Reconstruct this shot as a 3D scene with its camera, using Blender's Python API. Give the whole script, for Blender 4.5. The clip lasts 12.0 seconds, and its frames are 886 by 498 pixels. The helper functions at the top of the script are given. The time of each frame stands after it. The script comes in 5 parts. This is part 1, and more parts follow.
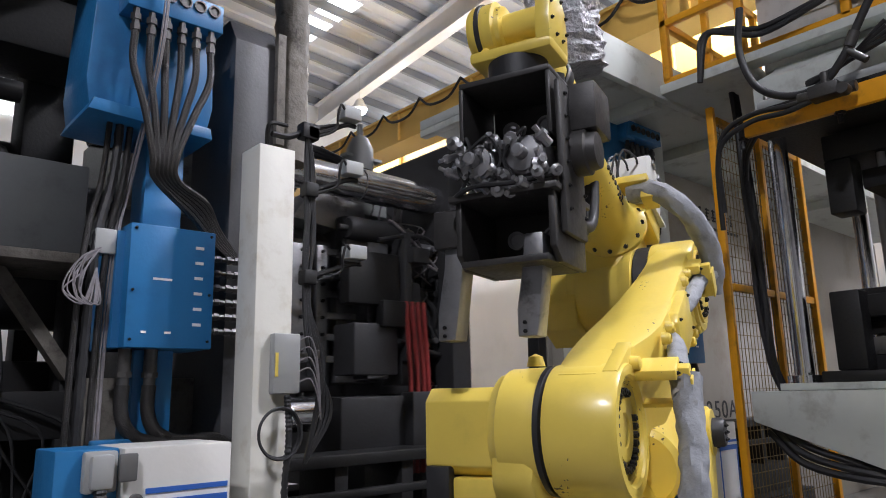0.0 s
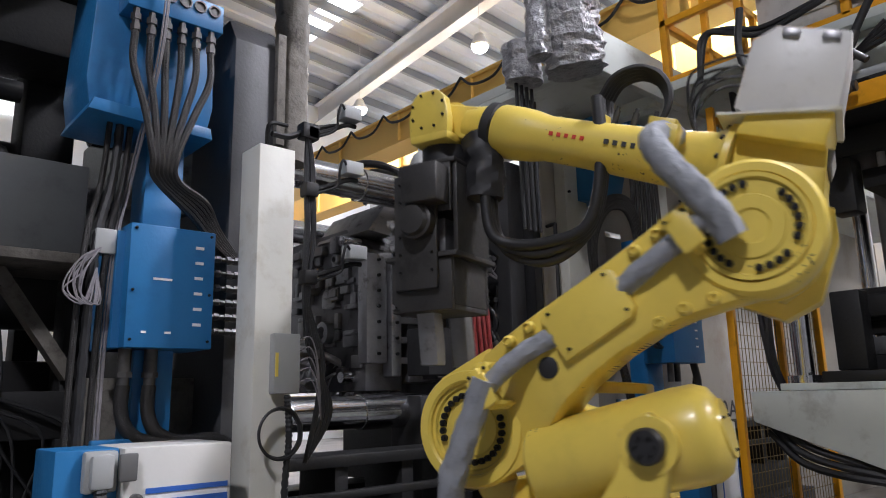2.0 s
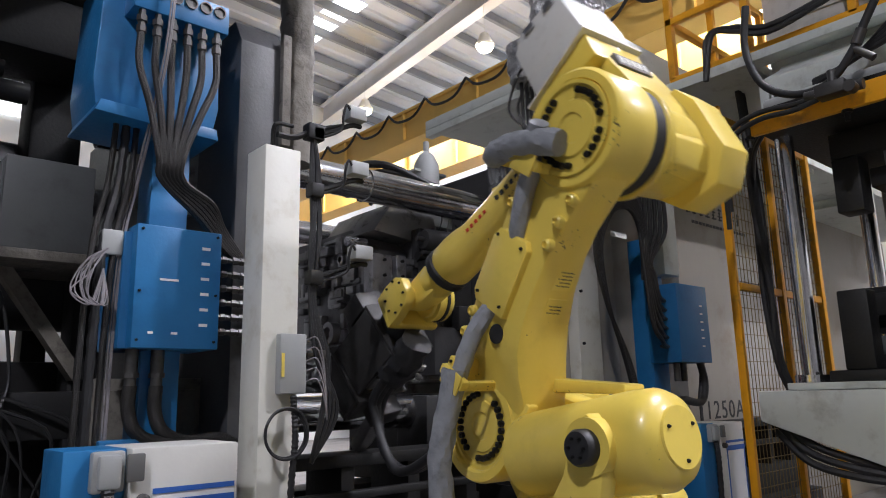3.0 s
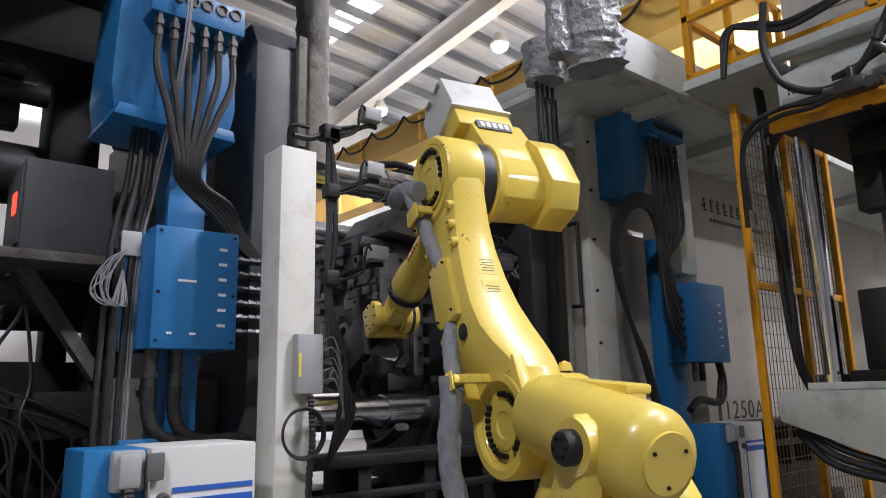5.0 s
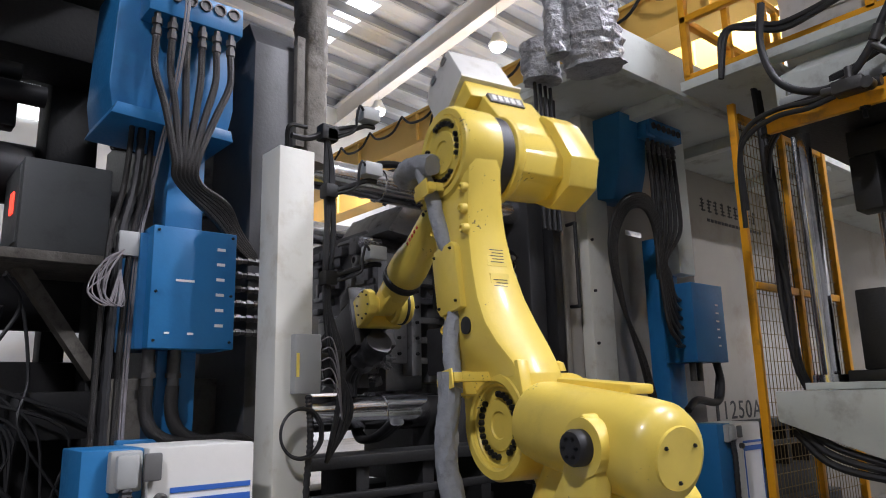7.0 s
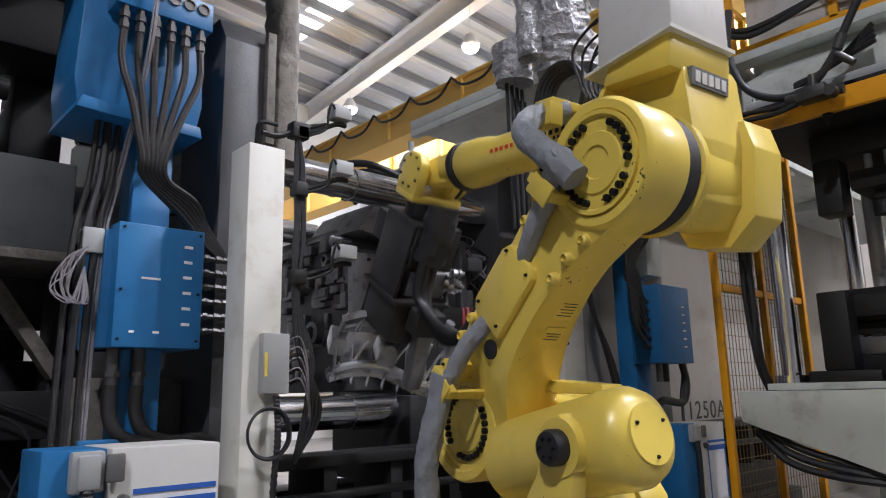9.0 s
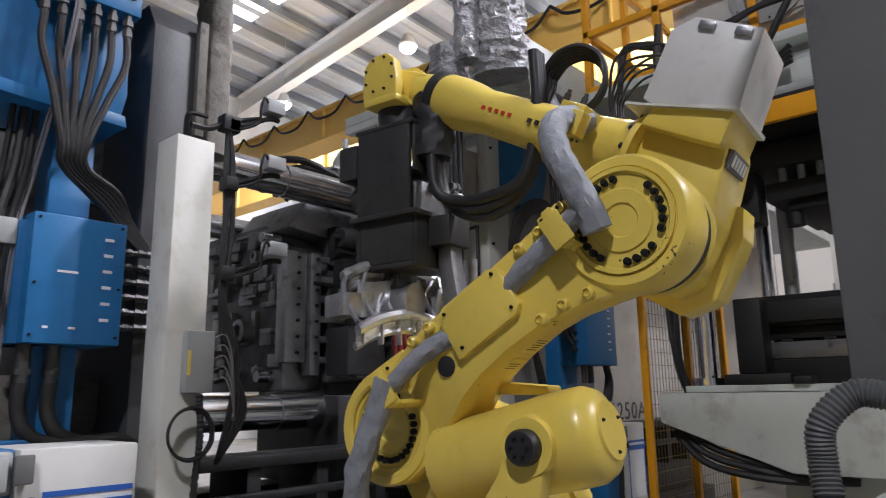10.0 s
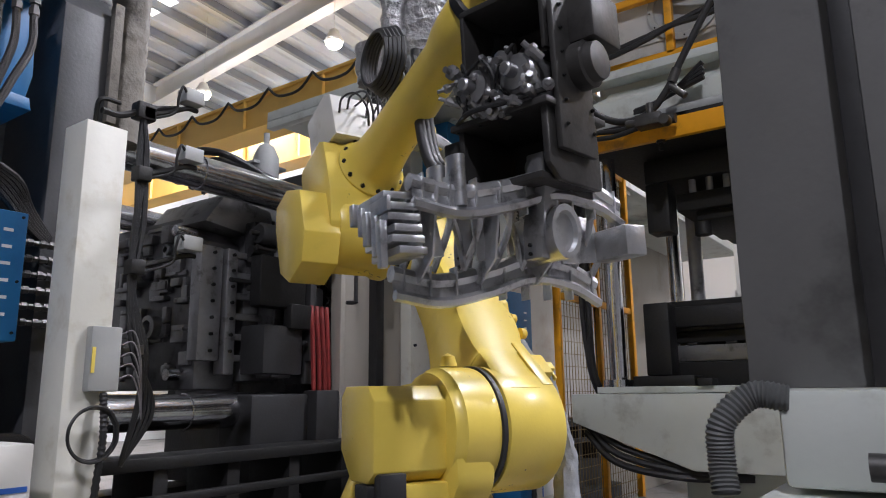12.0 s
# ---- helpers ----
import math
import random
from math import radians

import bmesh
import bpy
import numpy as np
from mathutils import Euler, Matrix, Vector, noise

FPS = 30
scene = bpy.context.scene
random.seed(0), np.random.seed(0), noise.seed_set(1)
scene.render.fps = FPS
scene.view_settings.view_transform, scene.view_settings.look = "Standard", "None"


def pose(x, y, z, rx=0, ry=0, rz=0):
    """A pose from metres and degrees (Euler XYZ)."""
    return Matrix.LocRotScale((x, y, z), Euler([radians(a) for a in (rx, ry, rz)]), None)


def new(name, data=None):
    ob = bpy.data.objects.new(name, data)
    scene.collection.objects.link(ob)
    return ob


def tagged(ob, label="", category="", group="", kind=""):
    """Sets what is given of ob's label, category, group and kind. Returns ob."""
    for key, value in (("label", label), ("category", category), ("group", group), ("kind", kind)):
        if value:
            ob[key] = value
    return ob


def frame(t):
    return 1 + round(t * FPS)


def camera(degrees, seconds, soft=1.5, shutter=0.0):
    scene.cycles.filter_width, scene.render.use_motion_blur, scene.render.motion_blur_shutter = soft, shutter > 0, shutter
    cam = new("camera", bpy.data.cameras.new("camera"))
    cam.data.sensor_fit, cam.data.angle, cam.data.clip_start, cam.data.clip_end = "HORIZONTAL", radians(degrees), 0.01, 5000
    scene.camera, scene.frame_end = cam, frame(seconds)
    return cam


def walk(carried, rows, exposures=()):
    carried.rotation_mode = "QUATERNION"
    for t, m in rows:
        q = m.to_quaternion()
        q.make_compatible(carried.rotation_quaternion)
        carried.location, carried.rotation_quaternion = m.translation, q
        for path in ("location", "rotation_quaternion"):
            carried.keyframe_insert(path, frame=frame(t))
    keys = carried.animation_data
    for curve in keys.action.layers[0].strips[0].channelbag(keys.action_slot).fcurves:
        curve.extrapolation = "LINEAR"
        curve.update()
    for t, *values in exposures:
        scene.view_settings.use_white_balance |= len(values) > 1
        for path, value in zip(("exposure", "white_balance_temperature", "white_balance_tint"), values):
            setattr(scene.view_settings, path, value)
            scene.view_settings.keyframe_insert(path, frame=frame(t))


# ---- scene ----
PAN = [(0.0, .30, 11.60, 1.20), (2.5, .31, 11.60, 1.20), (2.8, .45, 11.60, 1.22), (3.0, .78, 11.61, 1.27), (3.2, 1.0, 11.61, 1.27), (4.0, 1.75, 11.62, 1.27), (5.0, 2.08, 11.63, 1.27), (5.5, 2.03, 11.63, 1.29),
       (6.0, 1.97, 11.63, 1.30), (6.5, 1.96, 11.63, 1.29), (7.4, 1.85, 11.63, 1.27), (8.3, 1.35, 11.62, 1.22), (8.5, 1.06, 11.62, 1.20), (9.0, -.52, 11.58, 1.19), (9.5, -2.88, 11.54, 1.02), (10.0, -6.16, 11.51, .88), (10.5, -9.13, 11.44, .84),
       (11.0, -10.73, 11.47, .75), (11.5, -11.55, 11.45, .71), (12.0, -12.69, 11.42, .62)]
EYE_Z = 1.3
# x runs along the die-casting machine, y across it; the camera stands on a pan head
cam = camera(64.0, 12.0, soft=1.0, shutter=0.4)
walk(cam, [(t, pose(0, 0, EYE_Z, 90 + p, r, y - 42)) for t, y, p, r in PAN])

# ---- light ----
world = bpy.data.worlds.new("hall_air")
world.use_nodes = True
scene.world = world
sky = world.node_tree.nodes.new("ShaderNodeTexSky")
sky.sky_type, sky.sun_disc, sky.sun_elevation, sky.sun_rotation = 'NISHITA', False, radians(40), radians(200)
world.node_tree.links.new(sky.outputs[0], world.node_tree.nodes["Background"].inputs[0])
world.node_tree.nodes["Background"].inputs[1].default_value = 0.1
scene.view_settings.exposure = 0.0
LAMP_W, ROOF_FILL_W = 670, 290
# first two lamps are known; the other four are added to shape the light
LAMPS = [(10.6, 15.1), (10.6, 10.4), (10.6, 5.0), (7.5, -6.0), (5.2, -1.4), (-4.4, -2.6)]


# ---- materials ----
def mat(name, col, rough=0.5, metal=0.0, var=0.12, scale=6.0, bump=0.03, fine=60.0, dirt=None, coat=0.0, emit=0.0, chips=0.0):
    m = bpy.data.materials.new(name)
    m.use_nodes = True
    n, k = m.node_tree.nodes, m.node_tree.links
    b = n["Principled BSDF"]
    b.inputs["Metallic"].default_value = metal
    b.inputs["Coat Weight"].default_value = coat
    b.inputs["Coat Roughness"].default_value = 0.15
    co = n.new("ShaderNodeTexCoord")
    big, small = n.new("ShaderNodeTexNoise"), n.new("ShaderNodeTexNoise")
    big.inputs["Scale"].default_value, small.inputs["Scale"].default_value = scale, fine
    big.inputs["Detail"].default_value, small.inputs["Detail"].default_value = 6, 4
    big.inputs["Roughness"].default_value = 0.65
    info = n.new("ShaderNodeObjectInfo")
    k.new(co.outputs["Object"], big.inputs["Vector"])
    k.new(co.outputs["Object"], small.inputs["Vector"])
    ramp = n.new("ShaderNodeValToRGB")
    d = dirt if dirt else tuple(c * (1 - 2.2 * var) for c in col)
    l = tuple(min(1, c * (1 + var)) for c in col)
    ramp.color_ramp.elements[0].position, ramp.color_ramp.elements[0].color = 0.28, (*d, 1)
    ramp.color_ramp.elements[1].position, ramp.color_ramp.elements[1].color = 0.72, (*l, 1)
    e = ramp.color_ramp.elements.new(0.45)
    e.color = (*col, 1)
    k.new(big.outputs[0], ramp.inputs[0])
    hsv = n.new("ShaderNodeHueSaturation")
    mr = n.new("ShaderNodeMapRange")
    mr.inputs["To Min"].default_value, mr.inputs["To Max"].default_value = 1 - var * 0.6, 1 + var * 0.6
    k.new(info.outputs["Random"], mr.inputs[0])
    k.new(mr.outputs[0], hsv.inputs["Value"])
    k.new(ramp.outputs[0], hsv.inputs["Color"])
    tint = hsv.outputs[0]
    if chips:
        # small chips of lost paint, in loose patches
        spot, where = n.new("ShaderNodeTexNoise"), n.new("ShaderNodeTexNoise")
        spot.inputs["Scale"].default_value, where.inputs["Scale"].default_value = 70, 4.5
        spot.inputs["Detail"].default_value = 3
        both, cut, mix = n.new("ShaderNodeMath"), n.new("ShaderNodeMapRange"), n.new("ShaderNodeMix")
        both.operation, mix.data_type = 'MULTIPLY', 'RGBA'
        for q in (spot, where):
            k.new(co.outputs["Object"], q.inputs["Vector"])
        k.new(spot.outputs[0], both.inputs[0])
        k.new(where.outputs[0], both.inputs[1])
        cut.inputs["From Min"].default_value, cut.inputs["From Max"].default_value = chips, chips + .02
        k.new(both.outputs[0], cut.inputs[0])
        k.new(cut.outputs[0], mix.inputs[0])
        k.new(tint, mix.inputs[6])
        mix.inputs[7].default_value = (.09, .06, .03, 1)
        tint = mix.outputs[2]
    k.new(tint, b.inputs["Base Color"])
    rr = n.new("ShaderNodeMapRange")
    rr.inputs["To Min"].default_value, rr.inputs["To Max"].default_value = max(0.04, rough - 0.12), min(1, rough + 0.15)
    k.new(small.outputs[0], rr.inputs[0])
    k.new(rr.outputs[0], b.inputs["Roughness"])
    if bump:
        bp = n.new("ShaderNodeBump")
        bp.inputs["Strength"].default_value, bp.inputs["Distance"].default_value = bump * 4, 0.004
        k.new(small.outputs[0], bp.inputs["Height"])
        k.new(bp.outputs[0], b.inputs["Normal"])
    if emit:
        b.inputs["Emission Color"].default_value, b.inputs["Emission Strength"].default_value = (*col, 1), emit
    return m


YELLOW = mat("robot_yellow_paint", (.77, .58, .1), .36, var=.07, scale=3, bump=.015, fine=90, coat=.25, chips=.455)
ORANGE = mat("guard_yellow_paint", (.80, .36, .012), .42, var=.12, scale=5, dirt=(.42, .2, .03))
BLUE = mat("blue_paint", (.016, .145, .34), .42, var=.12, scale=4, dirt=(.012, .11, .27))
CREAM = mat("cream_paint", (.66, .65, .58), .45, var=.06, scale=4, dirt=(.5, .46, .36))
BEIGE = mat("beige_sheet_steel", (.36, .335, .29), .5, var=.08, scale=1.5, dirt=(.28, .24, .18))
WHITE = mat("white_enamel", (.62, .61, .57), .4, var=.05, scale=5, dirt=(.48, .46, .4))
PALE = mat("pale_green_grey_paint", (.58, .61, .57), .45, var=.07, scale=4, dirt=(.36, .36, .32))
GREY = mat("grey_enamel", (.36, .37, .36), .45, var=.08, scale=5)
MIDGREY = mat("column_grey_paint", (.125, .124, .12), .55, var=.12, scale=3, dirt=(.045, .044, .043))
# grey enamel darkened in its colour for the shaded left enclosure
BOXGREY = mat("shade_grey_enamel", (.1, .104, .103), .5, var=.12, scale=5)
# oily dark steel, taken nearer to black to carry the injection end's shade
DARK = mat("oily_shade_dark_steel", (.008, .0078, .0078), .58, .05, var=.3, scale=5, bump=.08, dirt=(.01, .009, .009))
PLATEN = mat("painted_platen_iron", (.028, .028, .029), .5, .1, var=.25, scale=3, bump=.06, dirt=(.02, .018, .017))
PLATENGREY = mat("grey_platen_paint", (.07, .07, .072), .45, .1, var=.25, scale=3, bump=.06, dirt=(.03, .028, .026))
STEEL = mat("tool_steel", (.32, .32, .325), .36, .8, var=.2, scale=9, bump=.06, dirt=(.1, .095, .09))
MOULD = mat("mould_steel", (.16, .16, .165), .38, .7, var=.3, scale=6, bump=.07, dirt=(.05, .046, .042))
CHROME = mat("chrome_bar", (.82, .82, .84), .12, 1.0, var=.1, scale=3, bump=.01, dirt=(.42, .41, .41))
ALU = mat("cast_aluminium", (.58, .585, .6), .34, .9, var=.2, scale=14, bump=.08, dirt=(.22, .22, .23))
BRACKET = mat("phosphated_bracket", (.048, .046, .044), .46, .4, var=.2, scale=8, bump=.05)
BLACK = mat("black_rubber", (.018, .018, .019), .5, var=.2, scale=12)
BOLT = mat("black_oxide_bolt", (.02, .02, .02), .4, .5, var=.2, scale=20)
HOSE = mat("braided_grey_hose", (.026, .0245, .023), .45, .3, var=.2, scale=30, bump=.2, fine=300)
FITTING = mat("zinc_fitting", (.1, .097, .094), .45, .8, var=.15, scale=20)
CLOTH = mat("grey_hose_sleeve", (.26, .27, .285), .75, var=.15, scale=18, bump=.25, fine=40)
FOIL = mat("foil_wrap", (.42, .42, .425), .46, .65, var=.25, scale=9, bump=2.2, fine=26, dirt=(.2, .2, .2))
LAGGING = mat("stained_lagging", (.17, .155, .13), .65, .1, var=.25, scale=14, bump=.4, fine=30, dirt=(.07, .06, .05))
RUST = mat("rusty_brown_iron", (.045, .024, .019), .6, .2, var=.3, scale=8, bump=.1, dirt=(.03, .018, .014))
RED = mat("red_hose", (.2, .02, .018), .5, var=.2, scale=15)
WIRE = mat("white_cable", (.2, .185, .195), .5, var=.2, scale=20)
ROOF = mat("roof_sheet", (.36, .385, .425), .55, .1, var=.06, scale=.6)
PURLIN = mat("roof_purlin", (.16, .17, .185), .6, .2, var=.1, scale=1)
RAFTER = mat("rafter_paint", (.5, .51, .52), .5, var=.05, scale=1)
CRANE = mat("crane_yellow", (.80, .50, .12), .5, var=.06, scale=.8)
HALLWALL = mat("hall_wall", (.72, .73, .72), .6, var=.05, scale=.6)
CONCRETE = mat("oily_concrete", (.16, .15, .14), .6, var=.25, scale=2, bump=.1, dirt=(.05, .045, .04))
LABEL = mat("print_white", (.75, .76, .76), .5, var=.03)
INK = mat("print_black", (.03, .03, .03), .5, var=.05)
INKRED = mat("print_red", (.6, .04, .02), .5, var=.05)
INKBLUE = mat("print_blue", (.03, .12, .45), .45, var=.05)
STICKER = mat("yellow_sticker", (.8, .62, .12), .5, var=.05)
GLOW = mat("lamp_glow", (1, .97, .92), .5, bump=0, emit=40)
DAYLIGHT = mat("daylit_sheet", (.93, .96, 1), .5, bump=0, var=.03, emit=1.3)
MESHWIRE = mat("dull_mesh_wire", (.2, .14, .06), .5, .3, var=.2)
REDLIGHT = mat("red_indicator", (1, .05, .03), .5, bump=0, emit=2.5)


# ---- mesh helpers ----
def link(name, bm, material, parent=None, label="", m=None, smooth=True):
    me = bpy.data.meshes.new(name)
    bm.normal_update()
    if smooth:
        for f in bm.faces:
            f.smooth = True
        for ed in bm.edges:
            ed.smooth = len(ed.link_faces) == 2 and ed.calc_face_angle(0) < radians(38)
    bm.to_mesh(me)
    bm.free()
    me.materials.append(material)
    ob = new(name, me)
    if parent:
        ob.parent = parent
    if m:
        ob.matrix_basis = m
    if label:
        tagged(ob, label)
    return ob


def part(name, bm, material, parent, label="", m=None):
    return link(name, bm, material, parent, label, m)


def thing(name, label, category, m=None, group=""):
    ob = new(name)
    if m:
        ob.matrix_basis = m
    return tagged(ob, label, category, group)


def piece(name, mesh, parent, m):
    ob = new(name, mesh)
    ob.parent = parent
    ob.matrix_basis = m
    return ob


def B():
    return bmesh.new()


def box(bm, x0, x1, y0, y1, z0, z1, bev=0.0, m=None):
    r = bmesh.ops.create_cube(bm, size=1)
    bmesh.ops.transform(bm, verts=r["verts"], matrix=Matrix.Translation(((x0 + x1) / 2, (y0 + y1) / 2, (z0 + z1) / 2)) @ Matrix.Diagonal((abs(x1 - x0), abs(y1 - y0), abs(z1 - z0), 1)))
    vs = list(r["verts"])
    if bev:
        es = list({e for v in vs for e in v.link_edges})
        rr = bmesh.ops.bevel(bm, geom=es, offset=bev, segments=2, affect='EDGES', profile=0.5, clamp_overlap=True)
        vs = list({v for f in rr["faces"] for v in f.verts})
    if m:
        bmesh.ops.transform(bm, verts=vs, matrix=m)
    return bm


def cyl(bm, p0, p1, r, r2=None, n=24, caps=True):
    p0, p1 = Vector(p0), Vector(p1)
    d = p1 - p0
    q = d.to_track_quat('Z', 'Y').to_matrix().to_4x4()
    bmesh.ops.create_cone(bm, cap_ends=caps, segments=n, radius1=r, radius2=r if r2 is None else r2, depth=d.length, matrix=Matrix.Translation((p0 + p1) / 2) @ q)
    return bm


def lathe(bm, prof, p0, axis, n=32):
    """Turned body: prof is (distance along the axis, radius)."""
    q = Vector(axis).to_track_quat('Z', 'Y').to_matrix().to_4x4()
    m = Matrix.Translation(p0) @ q
    rings = []
    for s, r in prof:
        rings.append([bm.verts.new(m @ Vector((r * math.cos(2 * math.pi * i / n), r * math.sin(2 * math.pi * i / n), s))) for i in range(n)])
    for a, b in zip(rings, rings[1:]):
        for i in range(n):
            bm.faces.new((a[i], a[(i + 1) % n], b[(i + 1) % n], b[i]))
    bm.faces.new(rings[0][::-1])
    bm.faces.new(rings[-1])
    return bm


def curve(pts, k=6):
    P = [Vector(p) for p in pts]
    P = [2 * P[0] - P[1]] + P + [2 * P[-1] - P[-2]]
    out = []
    for i in range(1, len(P) - 2):
        for j in range(k):
            t = j / k
            out.append(0.5 * ((2 * P[i]) + (P[i + 1] - P[i - 1]) * t + (2 * P[i - 1] - 5 * P[i] + 4 * P[i + 1] - P[i + 2]) * t * t + (3 * P[i] - P[i - 1] - 3 * P[i + 1] + P[i + 2]) * t ** 3))
    out.append(P[-2])
    return out


def tube(bm, pts, r, n=8, k=6, ribs=0.0, wob=0.0):
    """A hose through pts; ribs: corrugation depth; wob: creases of a sleeve."""
    c = curve(pts, k)
    up = None
    rings = []
    for i, p in enumerate(c):
        d = (c[min(i + 1, len(c) - 1)] - c[max(i - 1, 0)]).normalized()
        if up is None:
            up = d.orthogonal().normalized()
        up = (up - d * up.dot(d)).normalized()
        s = d.cross(up)
        rad = r * (1 + (ribs if i % 2 else -ribs))
        ring = []
        for a in range(n):
            an = 2 * math.pi * a / n
            q = rad
            if wob:
                q = rad * (1 + wob * noise.noise(Vector((p.x * 22 + 3 * math.cos(an), p.y * 22 + 3 * math.sin(an), p.z * 22))))
            ring.append(bm.verts.new(p + up * (q * math.cos(an)) + s * (q * math.sin(an))))
        rings.append(ring)
    for a, b in zip(rings, rings[1:]):
        for i in range(n):
            bm.faces.new((a[i], a[(i + 1) % n], b[(i + 1) % n], b[i]))
    bm.faces.new(rings[0][::-1])
    bm.faces.new(rings[-1])
    return bm


def prism(bm, pts, axis, a0, a1, bev=0.0):
    """A plate: outline pts in the plane across axis ('x': y,z; 'y': x,z; 'z': x,y), from a0 to a1."""
    put = {'x': lambda p, a: (a, p[0], p[1]), 'y': lambda p, a: (p[0], a, p[1]), 'z': lambda p, a: (p[0], p[1], a)}[axis]
    lo = [bm.verts.new(put(p, a0)) for p in pts]
    hi = [bm.verts.new(put(p, a1)) for p in pts]
    fs = [bm.faces.new(lo), bm.faces.new(hi[::-1])]
    n = len(pts)
    for i in range(n):
        fs.append(bm.faces.new((lo[i], hi[i], hi[(i + 1) % n], lo[(i + 1) % n])))
    bmesh.ops.recalc_face_normals(bm, faces=fs)
    if bev:
        es = list({e for f in fs for e in f.edges})
        bmesh.ops.bevel(bm, geom=es, offset=bev, segments=2, affect='EDGES', profile=0.5, clamp_overlap=True)
    return bm


def bolt_mesh(r=.011, h=.016, n=8):
    bm = B()
    cyl(bm, (0, 0, 0), (0, 0, h), r, n=n)
    cyl(bm, (0, 0, h - .001), (0, 0, h + .004), r * .62, r * .5, n=6)
    me = bpy.data.meshes.new("bolt")
    bm.to_mesh(me)
    bm.free()
    me.materials.append(BOLT)
    return me


BOLT_M, BOLT_S = bolt_mesh(), bolt_mesh(.006, .006, 6)


def slab(name, label, category, material, *dims, bev=.004, kind="", group=""):
    bm = B()
    box(bm, *dims, bev=bev)
    ob = link(name, bm, material)
    return tagged(ob, label, category, group, kind)


def blocks(name, material, parent, dims, bev=.01, label=""):
    """Each block is a part of its own."""
    for d in dims:
        bm = B()
        box(bm, *d, bev=bev)
        part(name, bm, material, parent, label)


# ---- hall ----
def hall():
    slab("floor", "oily grey concrete factory floor", "floor", CONCRETE, -25, 15, -25, 20.3, -.2, 0, bev=0, kind="structure")
    for nm, d in (("wall_far", (14.5, 14.8, -25, 20, 0, 11)), ("wall_near", (-25.3, -25, -25, 20, 0, 12)), ("wall_left", (-25, 14.5, 20, 20.3, 0, 12.2)), ("wall_right", (-25, 14.8, -25.3, -25, 0, 12.2))):
        slab(nm, "cream painted sheet wall of the factory hall", "wall", HALLWALL, *d, bev=0, kind="structure")
    # roof: pitched sheets, purlins along x, rafters along y
    bm = B()
    n = 91
    z = lambda x: 11.0 + .06 * (14.5 - x) if x > -5 else 11.0 + .06 * 19.5 - .06 * (-5 - x)
    for i in range(n):
        y0 = -25 + i * .5
        for x0, x1 in ((-25, -5), (-5, 14.8)):
            a = [bm.verts.new(p) for p in ((x0, y0, z(x0)), (x1, y0, z(x1)), (x1, y0 + .38, z(x1)), (x0, y0 + .38, z(x0)))]
            b = [bm.verts.new(p) for p in ((x0, y0 + .38, z(x0)), (x1, y0 + .38, z(x1)), (x1, y0 + .44, z(x1) + .06), (x0, y0 + .44, z(x0) + .06))]
            c = [bm.verts.new(p) for p in ((x0, y0 + .44, z(x0) + .06), (x1, y0 + .44, z(x1) + .06), (x1, y0 + .5, z(x1)), (x0, y0 + .5, z(x0)))]
            for f in (a, b, c):
                bm.faces.new(f)
    tagged(link("ceiling", bm, ROOF, smooth=False), "pale grey corrugated steel roof sheets", "ceiling", kind="structure")
    for i in range(30):
        y = -17 + i * 1.25
        bm = B()
        prism(bm, [(-5, z(-5) - .05), (14.5, z(14.5) - .05), (14.5, z(14.5) - .27), (-5, z(-5) - .27)], 'y', y, y + .1)
        tagged(link("trim_purlin", bm, PURLIN), "dark galvanised steel roof purlin", "purlin", "roof purlins", "structure")
    for x in (11.6, 3.5, -4.6):
        bm = B()
        box(bm, x - .16, x + .16, -24.2, 19.3, z(x) - 1.0, z(x) - .96)
        box(bm, x - .16, x + .16, -24.2, 19.3, z(x) - .36, z(x) - .32)
        box(bm, x - .02, x + .02, -24.2, 19.3, z(x) - .96, z(x) - .36)
        tagged(link("trim_rafter", bm, RAFTER, m=Matrix.Translation((x, 14.4, 0)) @ pose(0, 0, 0, 0, 0, -6.3) @ Matrix.Translation((-x - .26, -14.4, 0))), "pale painted steel roof beam", "beam", "roof beams", "structure")
    # daylight sheets in the roof and the window band under the eaves
    for y in (-10.0, 2.0, 13.75, 15.15):
        for x in (9.0,):
            bm = B()
            prism(bm, [(x, z(x) - .02), (x + .75, z(x + .75) - .02), (x + .75, z(x + .75) - .035), (x, z(x) - .035)], 'y', y, y + 1.15)
            tagged(link("window_skylight", bm, DAYLIGHT), "translucent daylight sheet in the roof", "skylight", "skylights", "structure")
    for i in range(19):
        bm = B()
        box(bm, 14.44, 14.5, -22 + i * 2.2, -22 + i * 2.2 + 1.9, 10.3, 10.95)
        tagged(link("window_band", bm, DAYLIGHT), "bright clerestory window under the eaves", "window", "clerestory windows", "structure")
    for i in range(6):
        bm = B()
        box(bm, -2.4 + i * 1.12, -2.4 + i * 1.12 + 1.05, 19.9, 19.96, 8.5, 9.75)
        tagged(link("window_tall", bm, DAYLIGHT), "tall bright factory window pane", "window", "tall windows", "structure")
    # crane
    crane = thing("overhead_crane", "yellow painted double girder overhead crane", "crane")
    for x, z0, z1 in ((8.0, 5.98, 6.62), (11.2, 6.75, 7.7)):
        bm = B()
        box(bm, x - .04, x + .42, -24.98, 19.98, z0 + .05, z1 - .05)
        box(bm, x - .1, x + .48, -24.98, 19.98, z1 - .05, z1)
        box(bm, x - .1, x + .48, -24.98, 19.98, z0, z0 + .05)
        for k in range(18):
            box(bm, x - .1, x - .04, -16 + k * 2.0, -16 + k * 2.0 + .03, z0 + .05, z1 - .05)
        part("girder", bm, CRANE, crane)
